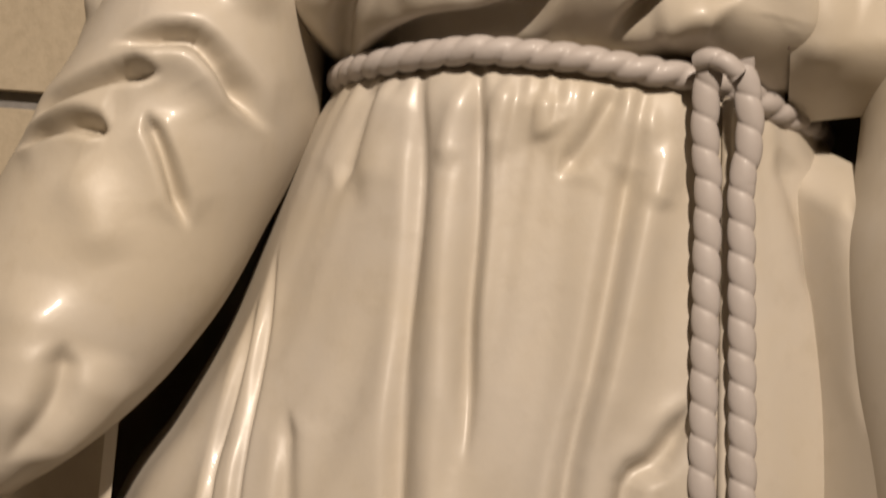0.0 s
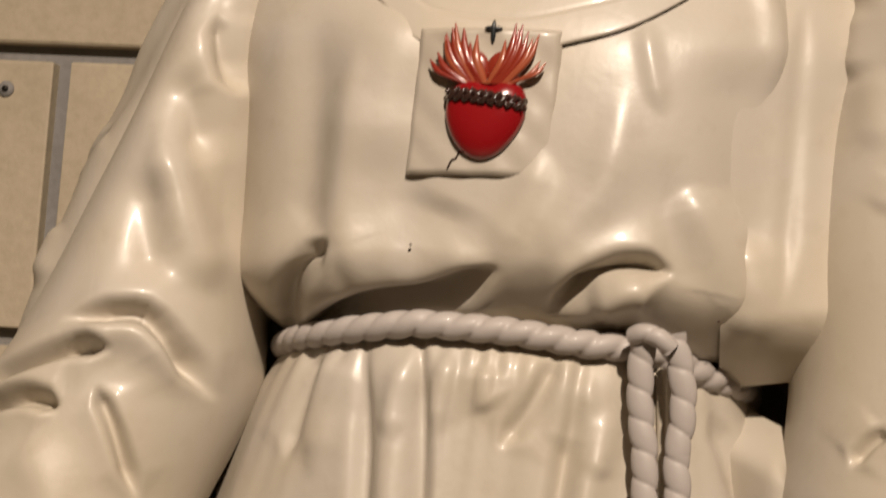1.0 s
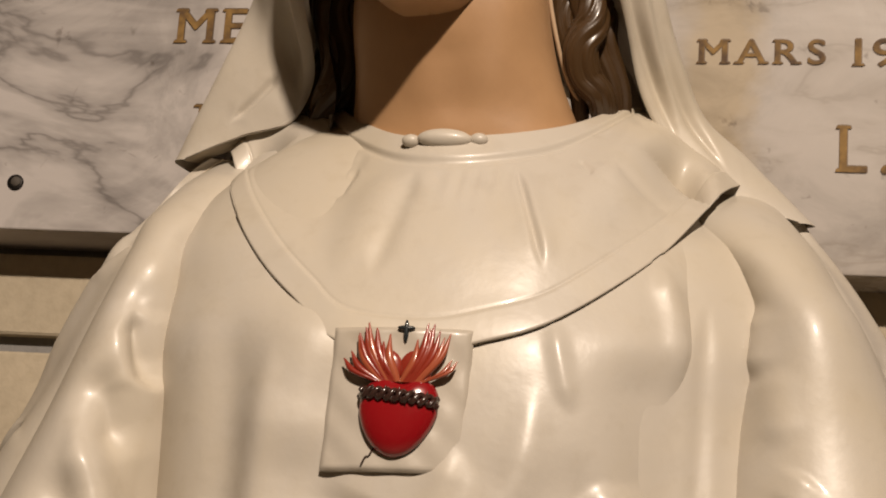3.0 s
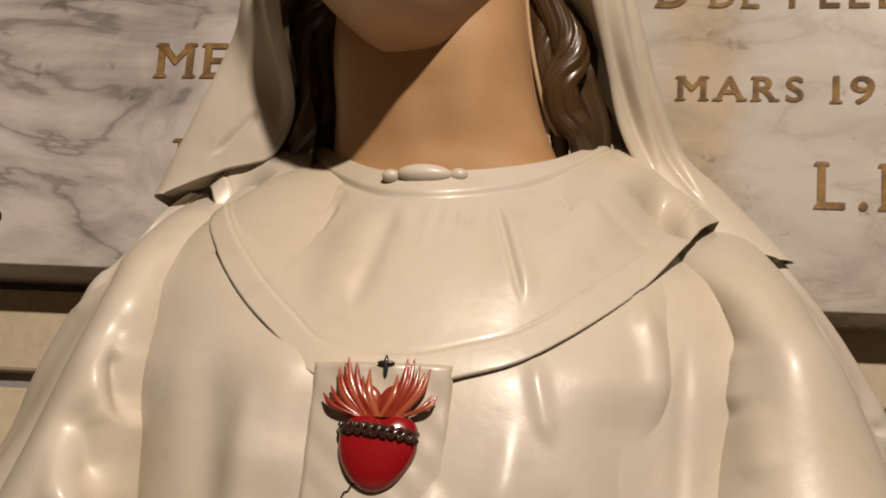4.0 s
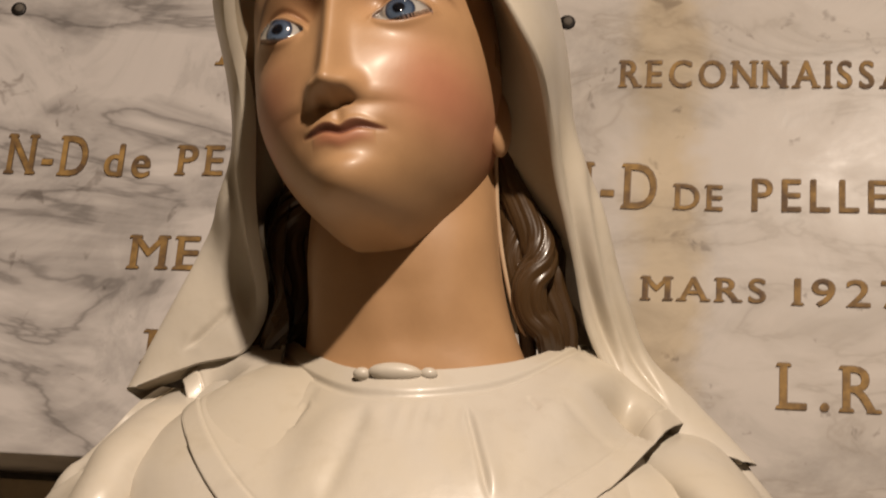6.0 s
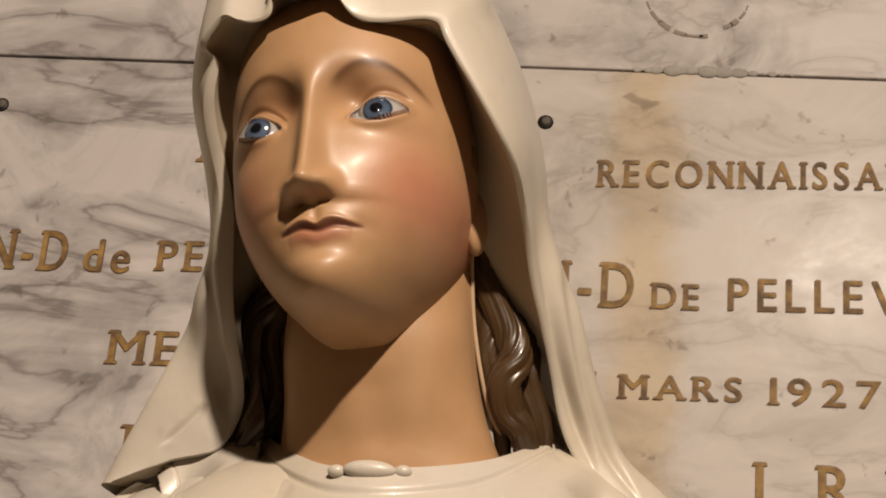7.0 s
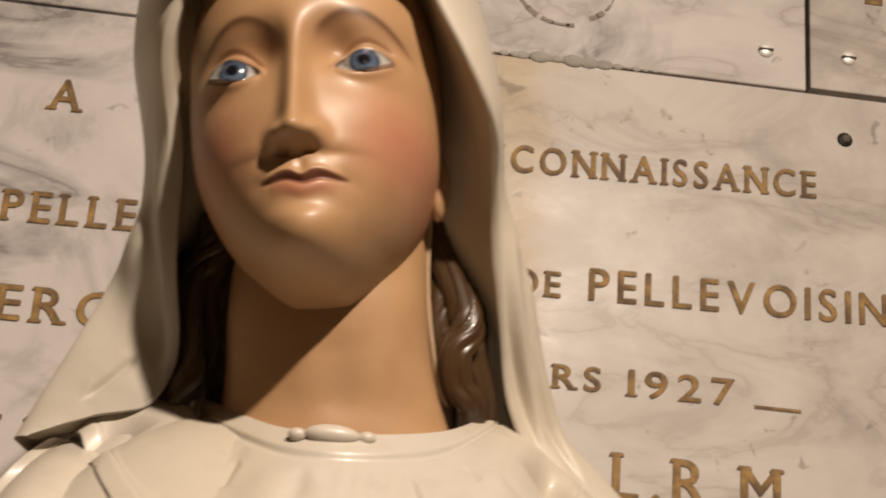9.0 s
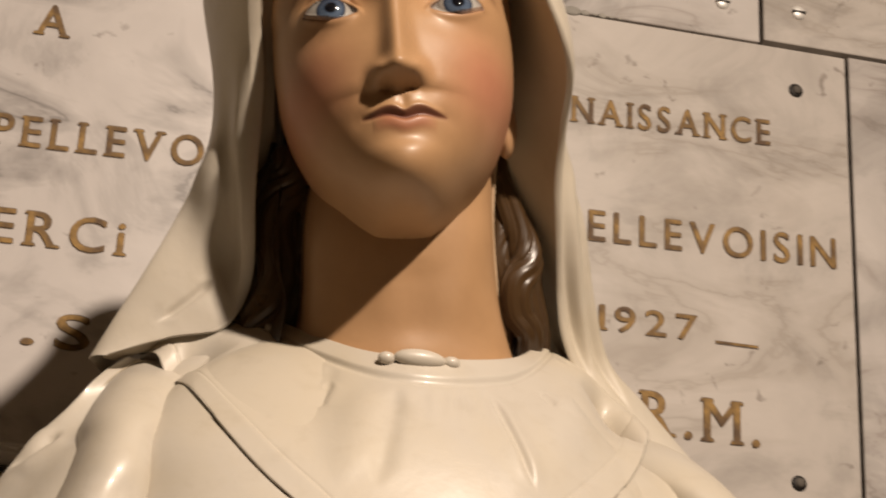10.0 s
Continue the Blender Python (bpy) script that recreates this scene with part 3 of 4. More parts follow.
# skirt with gathers under the cord
SKIRT = ((1.40, 0.086, 0.076, 0.000), (1.37, 0.107, 0.103, 0.000), (1.34, 0.119, 0.105, -0.003), (1.30, 0.130, 0.108, -0.005), (1.26, 0.142, 0.111, -0.007),
         (1.22, 0.156, 0.115, -0.014), (1.18, 0.170, 0.118, -0.024), (1.10, 0.190, 0.127, -0.026), (0.8, 0.215, 0.15, -0.015), (0.31, 0.25, 0.19, 0.0))
th = turn_angles(520)
z = np.concatenate([np.linspace(1.40, 1.12, 260), np.linspace(1.115, 0.31, 60)])[:, None]
a, b, cx = np.moveaxis(through_keys(SKIRT[::-1], z), -1, 0)
bx, by = ring(th, a, b, 2.2)
g = np.stack([bx + cx, CY + by, z + 0 * bx], -1)
s = bx / a
gather = 0.0005 * np.sin(62 * s + 3 * np.sin(9 * s)) * np.exp(-np.clip(1.375 - z, 0, 9) / 0.035)
swing = (0.0010 * np.sin(23 * s + 1.3) + 0.0006 * np.sin(37 * s)) * ease(1.40 - z, 0.03, 0.2) + 0.006 * np.sin(14 * s) * ease(1.2 - z, 0.05, 0.5)
n = normals_of(g, True)
n = np.where((n[..., 1:2] * (g[..., 1:2] - CY) < 0), -n, n)
g = press(g + n * (gather + swing)[..., None], SKIRT_FOLDS, True, ease(1.386 - z, 0.0, 0.016))
fig.add(g, M_ROBE, True)


# cords
def rope(path, radius, pitch, mat, twist=2, depth=0.30, phase=0.0, flat=1.0):
    """A laid rope along a path: strands wound round one another."""
    p = np.asarray(path)
    t = np.gradient(p, axis=0)
    t /= np.linalg.norm(t, axis=1, keepdims=True)
    side = np.cross(t, (0, 1.0, 0.0))
    side /= np.linalg.norm(side, axis=1, keepdims=True)
    out = np.cross(side, t)
    run = np.r_[0, np.cumsum(np.linalg.norm(np.diff(p, axis=0), axis=1))]
    an = np.linspace(0, 2 * np.pi, 28, endpoint=False)
    w = np.abs(np.sin(twist * 0.5 * (an[None] - 2 * np.pi * run[:, None] / pitch + phase))) ** 0.32
    r = radius * (1 - depth + depth * w)
    g = p[:, None] + r[..., None] * (np.cos(an)[None, :, None] * side[:, None] + flat * np.sin(an)[None, :, None] * out[:, None])
    fig.add(g, mat, True)


bt = np.linspace(-np.pi, np.pi, 500)
rx, ry = ring(bt, 0.107, 0.105, 2.3)
bz = np.interp(rx, *np.array(BELT).T)
rope(np.stack([rx, CY + ry + 0.001, bz - 0.0015], -1), 0.0060, 0.0230, M_CORD, 2, 0.38)


def skirt_front(x, z):
    a, b, cx = np.moveaxis(through_keys(SKIRT[::-1], z), -1, 0)
    return CY - b * np.clip(1 - np.abs((x - cx) / a) ** 2.2, 0, 1) ** (1 / 2.2)


for top, low, ph in (((0.0645, 1.383), (0.0825, 1.10), 0.4), ((0.0760, 1.383), (0.1010, 1.10), 2.2)):
    z = np.linspace(top[1], low[1], 420)
    f = (top[1] - z) / (top[1] - low[1])
    x = top[0] + (low[0] - top[0]) * f + 0.0035 * np.sin(np.pi * np.clip(f * 6, 0, 1)) * (1 if ph > 1 else -0.5)
    y = np.minimum(skirt_front(x, z) - 0.0020, -0.0340 + 0 * z) - 0.004 * np.exp(-f * 14)
    rope(np.stack([x, y, z], -1), 0.0056, 0.0125, M_CORD, 1, 0.34, ph, 0.66)
z = np.linspace(1.378, 1.10, 120)
f = (1.378 - z) / 0.278
x = 0.0705 + 0.0213 * f
y = skirt_front(x, z) - 0.003
rope(np.stack([x, y, z], -1), 0.0022, 0.5, M_ROBE, 2, 0.0)
rope(spline(((0.0600, -0.0385, 1.3815), (0.0645, -0.0415, 1.3825), (0.0705, -0.0425, 1.3815), (0.0760, -0.0410, 1.3765)), 60), 0.0042, 0.011, M_CORD, 1, 0.3)


# sleeves: sections by height (z, inner x, outer x, front y, back y)
def sleeve(rows, folds, nz, seed):
    k = np.array(rows)
    if k[0, 0] > k[-1, 0]:
        k = k[::-1]
    z = np.linspace(k[0, 0], k[-1, 0], nz)[:, None]
    xi, xo, yf, yb = np.moveaxis(through_keys(k, z), -1, 0)
    th = turn_angles(300)
    sx, sy = ring(th, 1.0, 1.0, 2.1)
    g = np.stack([(xi + xo) / 2 + sx * np.abs(xo - xi) / 2, (yf + yb) / 2 + sy * (yb - yf) / 2, z + 0 * sx], -1)
    g = press(ripple(g, 0.0006, seed=seed), folds, True)
    fig.add(g, M_ROBE, True)
    lo, hi = g[0], g[-1]
    for edge in (lo, hi):
        mid = edge.mean(0)
        fig.add(np.stack([edge, mid + (edge - mid) * 0.9 + (0, 0, 0.002), mid + (edge - mid) * 0.02 + (0, 0, 0.002)]), M_ROBE, True)


sleeve(((1.616, -0.102, -0.124, 0.088, 0.105), (1.606, -0.094, -0.133, 0.070, 0.110), (1.590, -0.093, -0.141, 0.042, 0.11), (1.567, -0.100, -0.150, 0.012, 0.11), (1.548, -0.1065, -0.152, -0.002, 0.105), (1.52, -0.1085, -0.158, -0.016, 0.10), (1.459, -0.1085, -0.181, -0.029, 0.10),
        (1.396, -0.111, -0.205, -0.042, 0.095), (1.349, -0.109, -0.224, -0.052, 0.085), (1.302, -0.124, -0.243, -0.060, 0.06), (1.264, -0.137, -0.256, -0.066, 0.04),
        (1.230, -0.157, -0.262, -0.072, 0.02), (1.205, -0.180, -0.262, -0.078, 0.0), (1.186, -0.204, -0.257, -0.080, -0.02)), SLEEVE_FOLDS, 300, 5)
sleeve(((1.610, 0.108, 0.140, 0.088, 0.105), (1.600, 0.100, 0.150, 0.068, 0.110), (1.583, 0.099, 0.161, 0.034, 0.11), (1.563, 0.110, 0.174, 0.010, 0.11), (1.542, 0.128, 0.184, -0.004, 0.105), (1.520, 0.136, 0.195, -0.016, 0.10), (1.471, 0.126, 0.216, -0.022, 0.10),
        (1.423, 0.1235, 0.230, -0.030, 0.095), (1.382, 0.1245, 0.240, -0.036, 0.09), (1.340, 0.1230, 0.250, -0.043, 0.08), (1.315, 0.1200, 0.255, -0.047, 0.08), (1.28, 0.1240, 0.262, -0.052, 0.07), (1.22, 0.138, 0.268, -0.060, 0.05), (1.15, 0.152, 0.266, -0.065, 0.02)), SLEEVE_R_FOLDS, 260, 6)

# cloth of the side, drawn between the body and the right sleeve
RIGHT_EDGE = ((1.10, 0.155, 0.266, -0.066, 0.015), (1.15, 0.152, 0.266, -0.065, 0.02), (1.22, 0.138, 0.268, -0.060, 0.05), (1.28, 0.1240, 0.262, -0.052, 0.07), (1.340, 0.1230, 0.250, -0.043, 0.08), (1.382, 0.1245, 0.240, -0.036, 0.09), (1.423, 0.1235, 0.230, -0.030, 0.095),
              (1.471, 0.126, 0.216, -0.022, 0.10), (1.520, 0.136, 0.195, -0.016, 0.10), (1.558, 0.125, 0.170, -0.006, 0.10), (1.60, 0.105, 0.140, 0.03, 0.075))


SIDE_FOLDS = (
    (9, -1.8, (0.108, 1.510), (0.110, 1.460), (0.108, 1.400)),
    (6, -1.5, (0.121, 1.530), (0.1205, 1.470), (0.118, 1.395)),
    (7, 4, (0.100, 1.430), (0.106, 1.405), (0.104, 1.380)),
    (6, -3, (0.120, 1.340), (0.130, 1.300), (0.136, 1.240)),
)


def side_cloth(low, high, n, ax, ay, sag, tuck):
    """Cloth from the body to the sleeve; low and high give its ends at the body and at the sleeve."""
    u, k = np.linspace(0, 1, 40)[None], np.linspace(0, 1, n)[:, None]
    lo, hi = low[0] + (low[1] - low[0]) * u, high[0] + (high[1] - high[0]) * u
    z = lo + (hi - lo) * k
    xi, xo, yf, yb = np.moveaxis(through_keys(RIGHT_EDGE, z), -1, 0)
    bx = xi + 0.14 * (xo - xi)
    by = (yf + yb) / 2 - (yb - yf) / 2 * 0.66
    x = ax(z) + (bx - ax(z)) * u
    y = ay(ax(z), z) + (by - ay(ax(z), z)) * u - sag * np.sin(np.pi * u)
    y = y + 0.030 * (1 - np.sin(np.pi / 2 * np.clip((z - lo if tuck > 0 else hi - z) / 0.028, 0, 1)))
    y = y + 0.020 * ease(z, 1.555, 1.590)
    g = ripple(np.stack([x, y, z], -1), 0.0005, seed=n)
    fig.add(press(g, SIDE_FOLDS), M_ROBE)


def skirt_side(z):
    a, b, cx = np.moveaxis(through_keys(SKIRT[::-1], z), -1, 0)
    return cx + 0.84 * a


side_cloth((1.364, 1.373), (1.590, 1.590), 160, lambda z: 0.094 + 0 * z, lambda x, z: torso_front(x, z) + 0.0045, 0.002, 1)
side_cloth((1.10, 1.10), (1.364, 1.342), 120, skirt_side, lambda x, z: skirt_front(x, z) + 0.009, 0.002, -1)

# mantle: a shell behind the arms, open in front (z, left edge, right edge, half depth)
MANTLE = ((1.632, -0.100, 0.105, 0.085), (1.608, -0.137, 0.150, 0.095), (1.581, -0.157, 0.172, 0.10), (1.554, -0.176, 0.192, 0.105), (1.516, -0.194, 0.214, 0.11), (1.488, -0.203, 0.226, 0.115),
          (1.451, -0.221, 0.242, 0.12), (1.417, -0.232, 0.254, 0.125), (1.356, -0.249, 0.272, 0.13), (1.25, -0.262, 0.285, 0.14), (0.9, -0.28, 0.30, 0.15), (0.32, -0.29, 0.31, 0.16))
z = np.concatenate([np.linspace(1.613, 1.15, 220), np.linspace(1.14, 0.32, 40)])[:, None]
xl, xr, b = np.moveaxis(through_keys(MANTLE[::-1], z), -1, 0)
for inset, mat in ((0.0, M_ROBE), (0.006, M_LINING)):
    th = np.linspace(radians(42), radians(318), 260)
    sx, sy = ring(th, 1.0, 1.0, 2.2)
    wav = 0.004 * np.sin(5 * th + 9 * z) * ease(1.6 - z, 0.05, 0.3) + 0.002 * np.sin(13 * th - 20 * z)
    half = (xr - xl) / 2 - inset + wav
    g = np.stack([(xl + xr) / 2 + half * sx, 0.085 + (b - inset + wav) * sy * 0.85 + 0.038 * ease(z, 1.540, 1.600) * ease(-sy, 0.0, 0.6), z + 0 * sx], -1)
    g = press(g, CLOAK_FOLDS, False)
    fig.add(g, mat)
    shell = (g[:, :1], g[:, -1:]) if inset == 0.0 else shell + (g[:, :1], g[:, -1:])
fig.add(np.concatenate([shell[0], shell[2]], 1), M_ROBE)
fig.add(np.concatenate([shell[1], shell[3]], 1), M_ROBE)

# shoulder cape with a sewn border and a small clasp
NECK = ((-0.070, 0.095, 1.646), (-0.0640, 0.072, 1.6375), (-0.0589, 0.056, 1.6318), (-0.0412, 0.028, 1.6162), (-0.0213, 0.008, 1.6046), (0.0017, -0.002, 1.6015), (0.0290, 0.005, 1.6060), (0.0536, 0.024, 1.6171), (0.0743, 0.060, 1.6371), (0.0800, 0.090, 1.648))
HEM = ((-0.123, 0.095, 1.620), (-0.1150, 0.068, 1.6110), (-0.1060, 0.050, 1.5883), (-0.0909, 0.018, 1.5597), (-0.0729, -0.012, 1.5346), (-0.0526, -0.035, 1.5143), (-0.0344, -0.050, 1.4976), (0.0, -0.056, 1.4935), (0.0266, -0.056, 1.4990), (0.0583, -0.0495, 1.5122),
       (0.0991, -0.022, 1.5481), (0.1252, 0.030, 1.5878), (0.136, 0.07, 1.605))
nu = 420
top, low = spline(NECK, nu), spline(HEM, nu)
v = np.concatenate([np.linspace(0, 1, 150), [1.0, 1.0]])[:, None, None]
vv0 = v[..., 0]
g = top + (low - top) * v
g[..., 2] += 0.007 * np.sin(np.pi * vv0 ** 0.8) * ease(np.abs(g[..., 0]), 0.045, 0.085)
g[..., 1] -= 0.002 * np.sin(np.pi * vv0 ** 0.8) * ease(np.abs(g[..., 0]), 0.045, 0.085)
snug = torso_front(np.clip(g[..., 0], -0.122, 0.122), g[..., 2]) - 0.0014
g[..., 1] += (snug - g[..., 1]) * ease(vv0, 0.40, 0.9) * (1 - ease(np.abs(g[..., 0]), 0.100, 0.125))
g[..., 1] -= 0.004 * np.sin(np.pi * v[..., 0]) * ease(0.1 - np.abs(g[..., 0]), 0, 0.06)
g = press(ripple(g, 0.0005, seed=8), CAPE_FOLDS)
n = normals_of(g, False)
n = np.where(n[..., 1:2] > 0, -n, n)
vv = v[..., 0]
rim = 0.0006 * ease(vv, 0.850, 0.872) - 0.0006 * np.exp(-0.5 * ((vv - 0.862) / 0.006) ** 2)
rim = rim + (0.0014 * (1 - ease(vv, 0.10, 0.13)) - 0.0007 * np.exp(-0.5 * ((vv - 0.135) / 0.012) ** 2)) + 0 * g[..., 0]
uu = np.linspace(0, 1, nu)[None]
rim = rim + 0.00025 * np.sin(110 * uu + 7 * np.sin(20 * uu)) * np.exp(-((vv - 0.22) / 0.10) ** 2) * ease(vv, 0.14, 0.2)
rim[-1] -= 0.007
rim[-2] += 0.0
g = g + n * rim[..., None]
lip = g[:1].copy()
fig.add(np.concatenate([lip + (0, 0.012, -0.004), lip + (0, 0.003, 0.0008), g]), M_ROBE)


def ball(c, r, mat, n=28, paint=(0.5, 0.5, 0.5), turn=None):
    t = np.linspace(0, np.pi, n)[:, None]
    p = np.linspace(0, 2 * np.pi, 2 * n, endpoint=False)
    g = np.stack([np.sin(t) * np.cos(p), np.sin(t) * np.sin(p), np.cos(t) + 0 * p], -1) * np.asarray(r)
    if turn is not None:
        g = g @ np.array(turn).T
    fig.add(g + np.asarray(c), mat, True, paint)


ball((0.0005, -0.0045, 1.6005), (0.0125, 0.0048, 0.0046), M_ROBE)
ball((-0.0150, -0.0030, 1.5995), (0.0042, 0.0032, 0.0031), M_ROBE)
ball((0.0160, -0.0030, 1.6010), (0.0042, 0.0032, 0.0031), M_ROBE)

# badge with the heart
bu, bv = np.linspace(0, 1, 60)[None], np.linspace(0, 1, 60)[:, None]
xl, xr = -0.0345 - 0.0022 * (1 - bv), 0.0245 - 0.0012 * (1 - bv)
g = np.stack([xl + (xr - xl) * bu, 0 * bu * bv - 0.0512 + 0.0012 * (1 - bv) ** 1.5, 1.4415 + 0.061 * bv + 0.0012 * bu], -1)
g[..., 1] += 0.004 * (2 * bu - 1) ** 2 - 0.0004 * np.sin(21 * bu + 5 * bv) * np.cos(17 * bv)
edge = np.minimum(np.minimum(bu, 1 - bu), np.minimum(bv, 1 - bv))
g[..., 1] += 0.0018 * (1 - ease(edge, 0, 0.025))
fig.add(g, M_BADGE)
rim = np.concatenate([g[0], g[1:, -1], g[-1, -2::-1], g[-2::-1, 0]])
fig.add(np.stack([rim, rim + (0, 0.016, 0)]), M_BADGE)

HX, HZ, HY = -0.0045, 1.4665, -0.0508
t = np.linspace(0, 2 * np.pi, 120, endpoint=False)[None]
r = np.linspace(0, 1, 40)[:, None]
wide = 0.0164 * np.sin(t) * (1 + 0.12 * np.cos(t)) + 0.0012 * np.cos(t)
tall = np.where(np.cos(t) > 0, 0.0165 * np.abs(np.cos(t)) ** 0.75 - 0.004 * np.exp(-(np.sin(t) / 0.3) ** 2), -0.0185 * np.abs(np.cos(t)) ** 1.15)
g = np.stack([HX + r * wide, HY - 0.0066 * np.sqrt(np.clip(1 - r ** 2.4, 0, 1)) + 0 * t, HZ + r * tall], -1)
fig.add(g, M_RED, True)


def heart_y(x, z):
    q = np.hypot((x - HX) / 0.0172, (z - HZ) / 0.0172)
    return HY - 0.0066 * np.sqrt(np.clip(1 - q ** 2.4, 0, 1))


for row in range(2):
    x = np.linspace(HX - 0.0162, HX + 0.0166, 90)
    ph = x * 900 + row * np.pi
    z = HZ + 0.0062 - 0.10 * (x - HX) + 0.0019 * np.sin(ph)
    rope(np.stack([x, heart_y(x, z) - 0.0008 - 0.0008 * np.cos(ph), z], -1), 0.00125, 0.01, M_THORN, 2, 0.2)
rnd = np.random.RandomState(12)


def spike(a, b, c, r, mat):
    """A tapering lick of flame or a thorn along a bent line."""
    p = spline((a, b, c), 14)
    k = np.linspace(0, 1, 14)
    w = r * (1 - 0.80 * k ** 1.6) * (0.75 + 0.5 * np.sin(np.pi * k))
    an = np.linspace(0, 2 * np.pi, 8, endpoint=False)
    fig.add(p[:, None] + w[:, None, None] * np.stack([np.cos(an), 0.7 * np.sin(an), 0.2 * np.cos(an)], -1)[None], mat, True)


for k in range(11):
    x = HX - 0.0145 + 0.029 * k / 10
    z = HZ + 0.0062 - 0.10 * (x - HX)
    y = heart_y(np.array(x), np.array(z)) - 0.001
    up = 1 if k % 2 else -1
    spike((x, y, z), (x + 0.0006, y - 0.0006, z + 0.0018 * up), (x + 0.0012, y - 0.0008, z + 0.0034 * up), 0.0008, M_THORN)
for side in (-1, 1):
    for k in range(10):
        f = k / 9
        tipx = side * (0.006 + 0.0175 * f + rnd.uniform(-0.001, 0.001))
        tipz = 0.0375 - 0.006 * f ** 2.2 + rnd.uniform(-0.003, 0.0015) - (0.005 if k < 2 else 0) - (0.008 if k > 7 else 0)
        base = side * (0.001 + 0.0085 * f)
        a = (HX + base, HY - 0.0024, HZ + 0.0125)
        b = (HX + 0.35 * base + 0.62 * tipx + side * 0.0012, HY - 0.0032 + 0.001 * f, HZ + 0.010 + 0.55 * (tipz - 0.010))
        c = (HX + tipx, HY - 0.0016, HZ + tipz)
        spike(a, b, c, 0.0021, M_FLAME2 if rnd.rand() < 0.36 else M_FLAME)
    ball((HX + side * 0.0062, HY - 0.001, HZ + 0.0185), (0.0070, 0.0022, 0.0080), M_FLAME, 16)
for c, r in (((HX + 0.0012, HY - 0.0012, HZ + 0.0345), (0.0011, 0.0012, 0.0048)), ((HX + 0.0012, HY - 0.0012, HZ + 0.0358), (0.0038, 0.0012, 0.0011))):
    ball(c, r, M_BLACK, 12)

x = np.linspace(-0.0130, -0.0185, 24)
z = np.linspace(1.4520, 1.4450, 24) + 0.0006 * np.sin(np.linspace(0, 11, 24))
rope(np.stack([x, -0.0502 + 0 * x, z], -1), 0.0004, 0.01, M_THORN, 2, 0.3)

# head: sections by height in its own space (height, half width, front, back)
HEAD = ((0.100, 0.020, 0.015, 0.03), (0.093, 0.036, 0.030, 0.06), (0.078, 0.0480, 0.0470, 0.08), (0.060, 0.0550, 0.0590, 0.088), (0.035, 0.0590, 0.0650, 0.09), (0.015, 0.0595, 0.0650, 0.09), (-0.005, 0.0590, 0.0640, 0.088),
        (-0.030, 0.0560, 0.0645, 0.08), (-0.050, 0.0485, 0.0640, 0.07), (-0.065, 0.0395, 0.0620, 0.055), (-0.076, 0.0300, 0.0605, 0.045), (-0.0840, 0.0225, 0.0560, 0.038), (-0.0890, 0.0165, 0.0460, 0.032), (-0.0915, 0.0120, 0.0330, 0.028), (-0.0925, 0.0040, 0.0150, 0.015), (-0.0925, 0.0002, 0.0003, 0.0003))
rows = spline(HEAD, 520)
th = turn_angles(640)
s, c = np.sin(th), np.cos(th)
Z, W, F, B = (rows[:, k:k + 1] for k in range(4))
X = W * np.sign(s) * np.abs(s) ** 1.0
Y = -np.where(c > 0, F * np.abs(c) ** 0.96, -B * np.abs(c) ** 0.9)
Z = Z + 0 * X


def blob(x, z, wx, wz):
    return np.exp(-0.5 * (((X - x) / wx) ** 2 + ((Z - z) / wz) ** 2))


front = (Y < 0.01) * ease(c + 0 * X, -0.1, 0.25)
out = np.zeros_like(X)
# nose: height and half width of the ridge down its length, tip, wings and nostrils
NOSE = ((-0.0490, 0.0, 0.0048), (-0.0468, 0.0006, 0.0048), (-0.0452, 0.0040, 0.0050), (-0.0438, 0.0110, 0.0053), (-0.0418, 0.0165, 0.0055), (-0.0392, 0.0182, 0.0054), (-0.0360, 0.0175, 0.0050), (-0.030, 0.0156, 0.0046), (-0.020, 0.0128, 0.0042), (-0.008, 0.0100, 0.0040), (0.004, 0.0076, 0.0040),
        (0.014, 0.0052, 0.0046), (0.024, 0.0022, 0.0060), (0.034, 0.0004, 0.0080), (0.042, 0.0, 0.009))
tall, slim = np.moveaxis(through_keys(NOSE, np.clip(Z, -0.0489, 0.0419)), -1, 0)
tall = tall * (Z > -0.0489) * (Z < 0.0419)
out += 0.90 * tall * (0.74 * np.exp(-0.5 * np.abs(X / slim) ** 2.2) + 0.26 * np.exp(-0.5 * (X / (2.7 * slim)) ** 2))
out += 0.0010 * blob(0, -0.0398, 0.0046, 0.0034)
PAINT = np.ones(X.shape + (3,)) * (0.395, 0.232, 0.116)


def tint(mask, colour):
    global PAINT
    PAINT = PAINT * (1 - mask[..., None]) + np.asarray(colour) * mask[..., None]


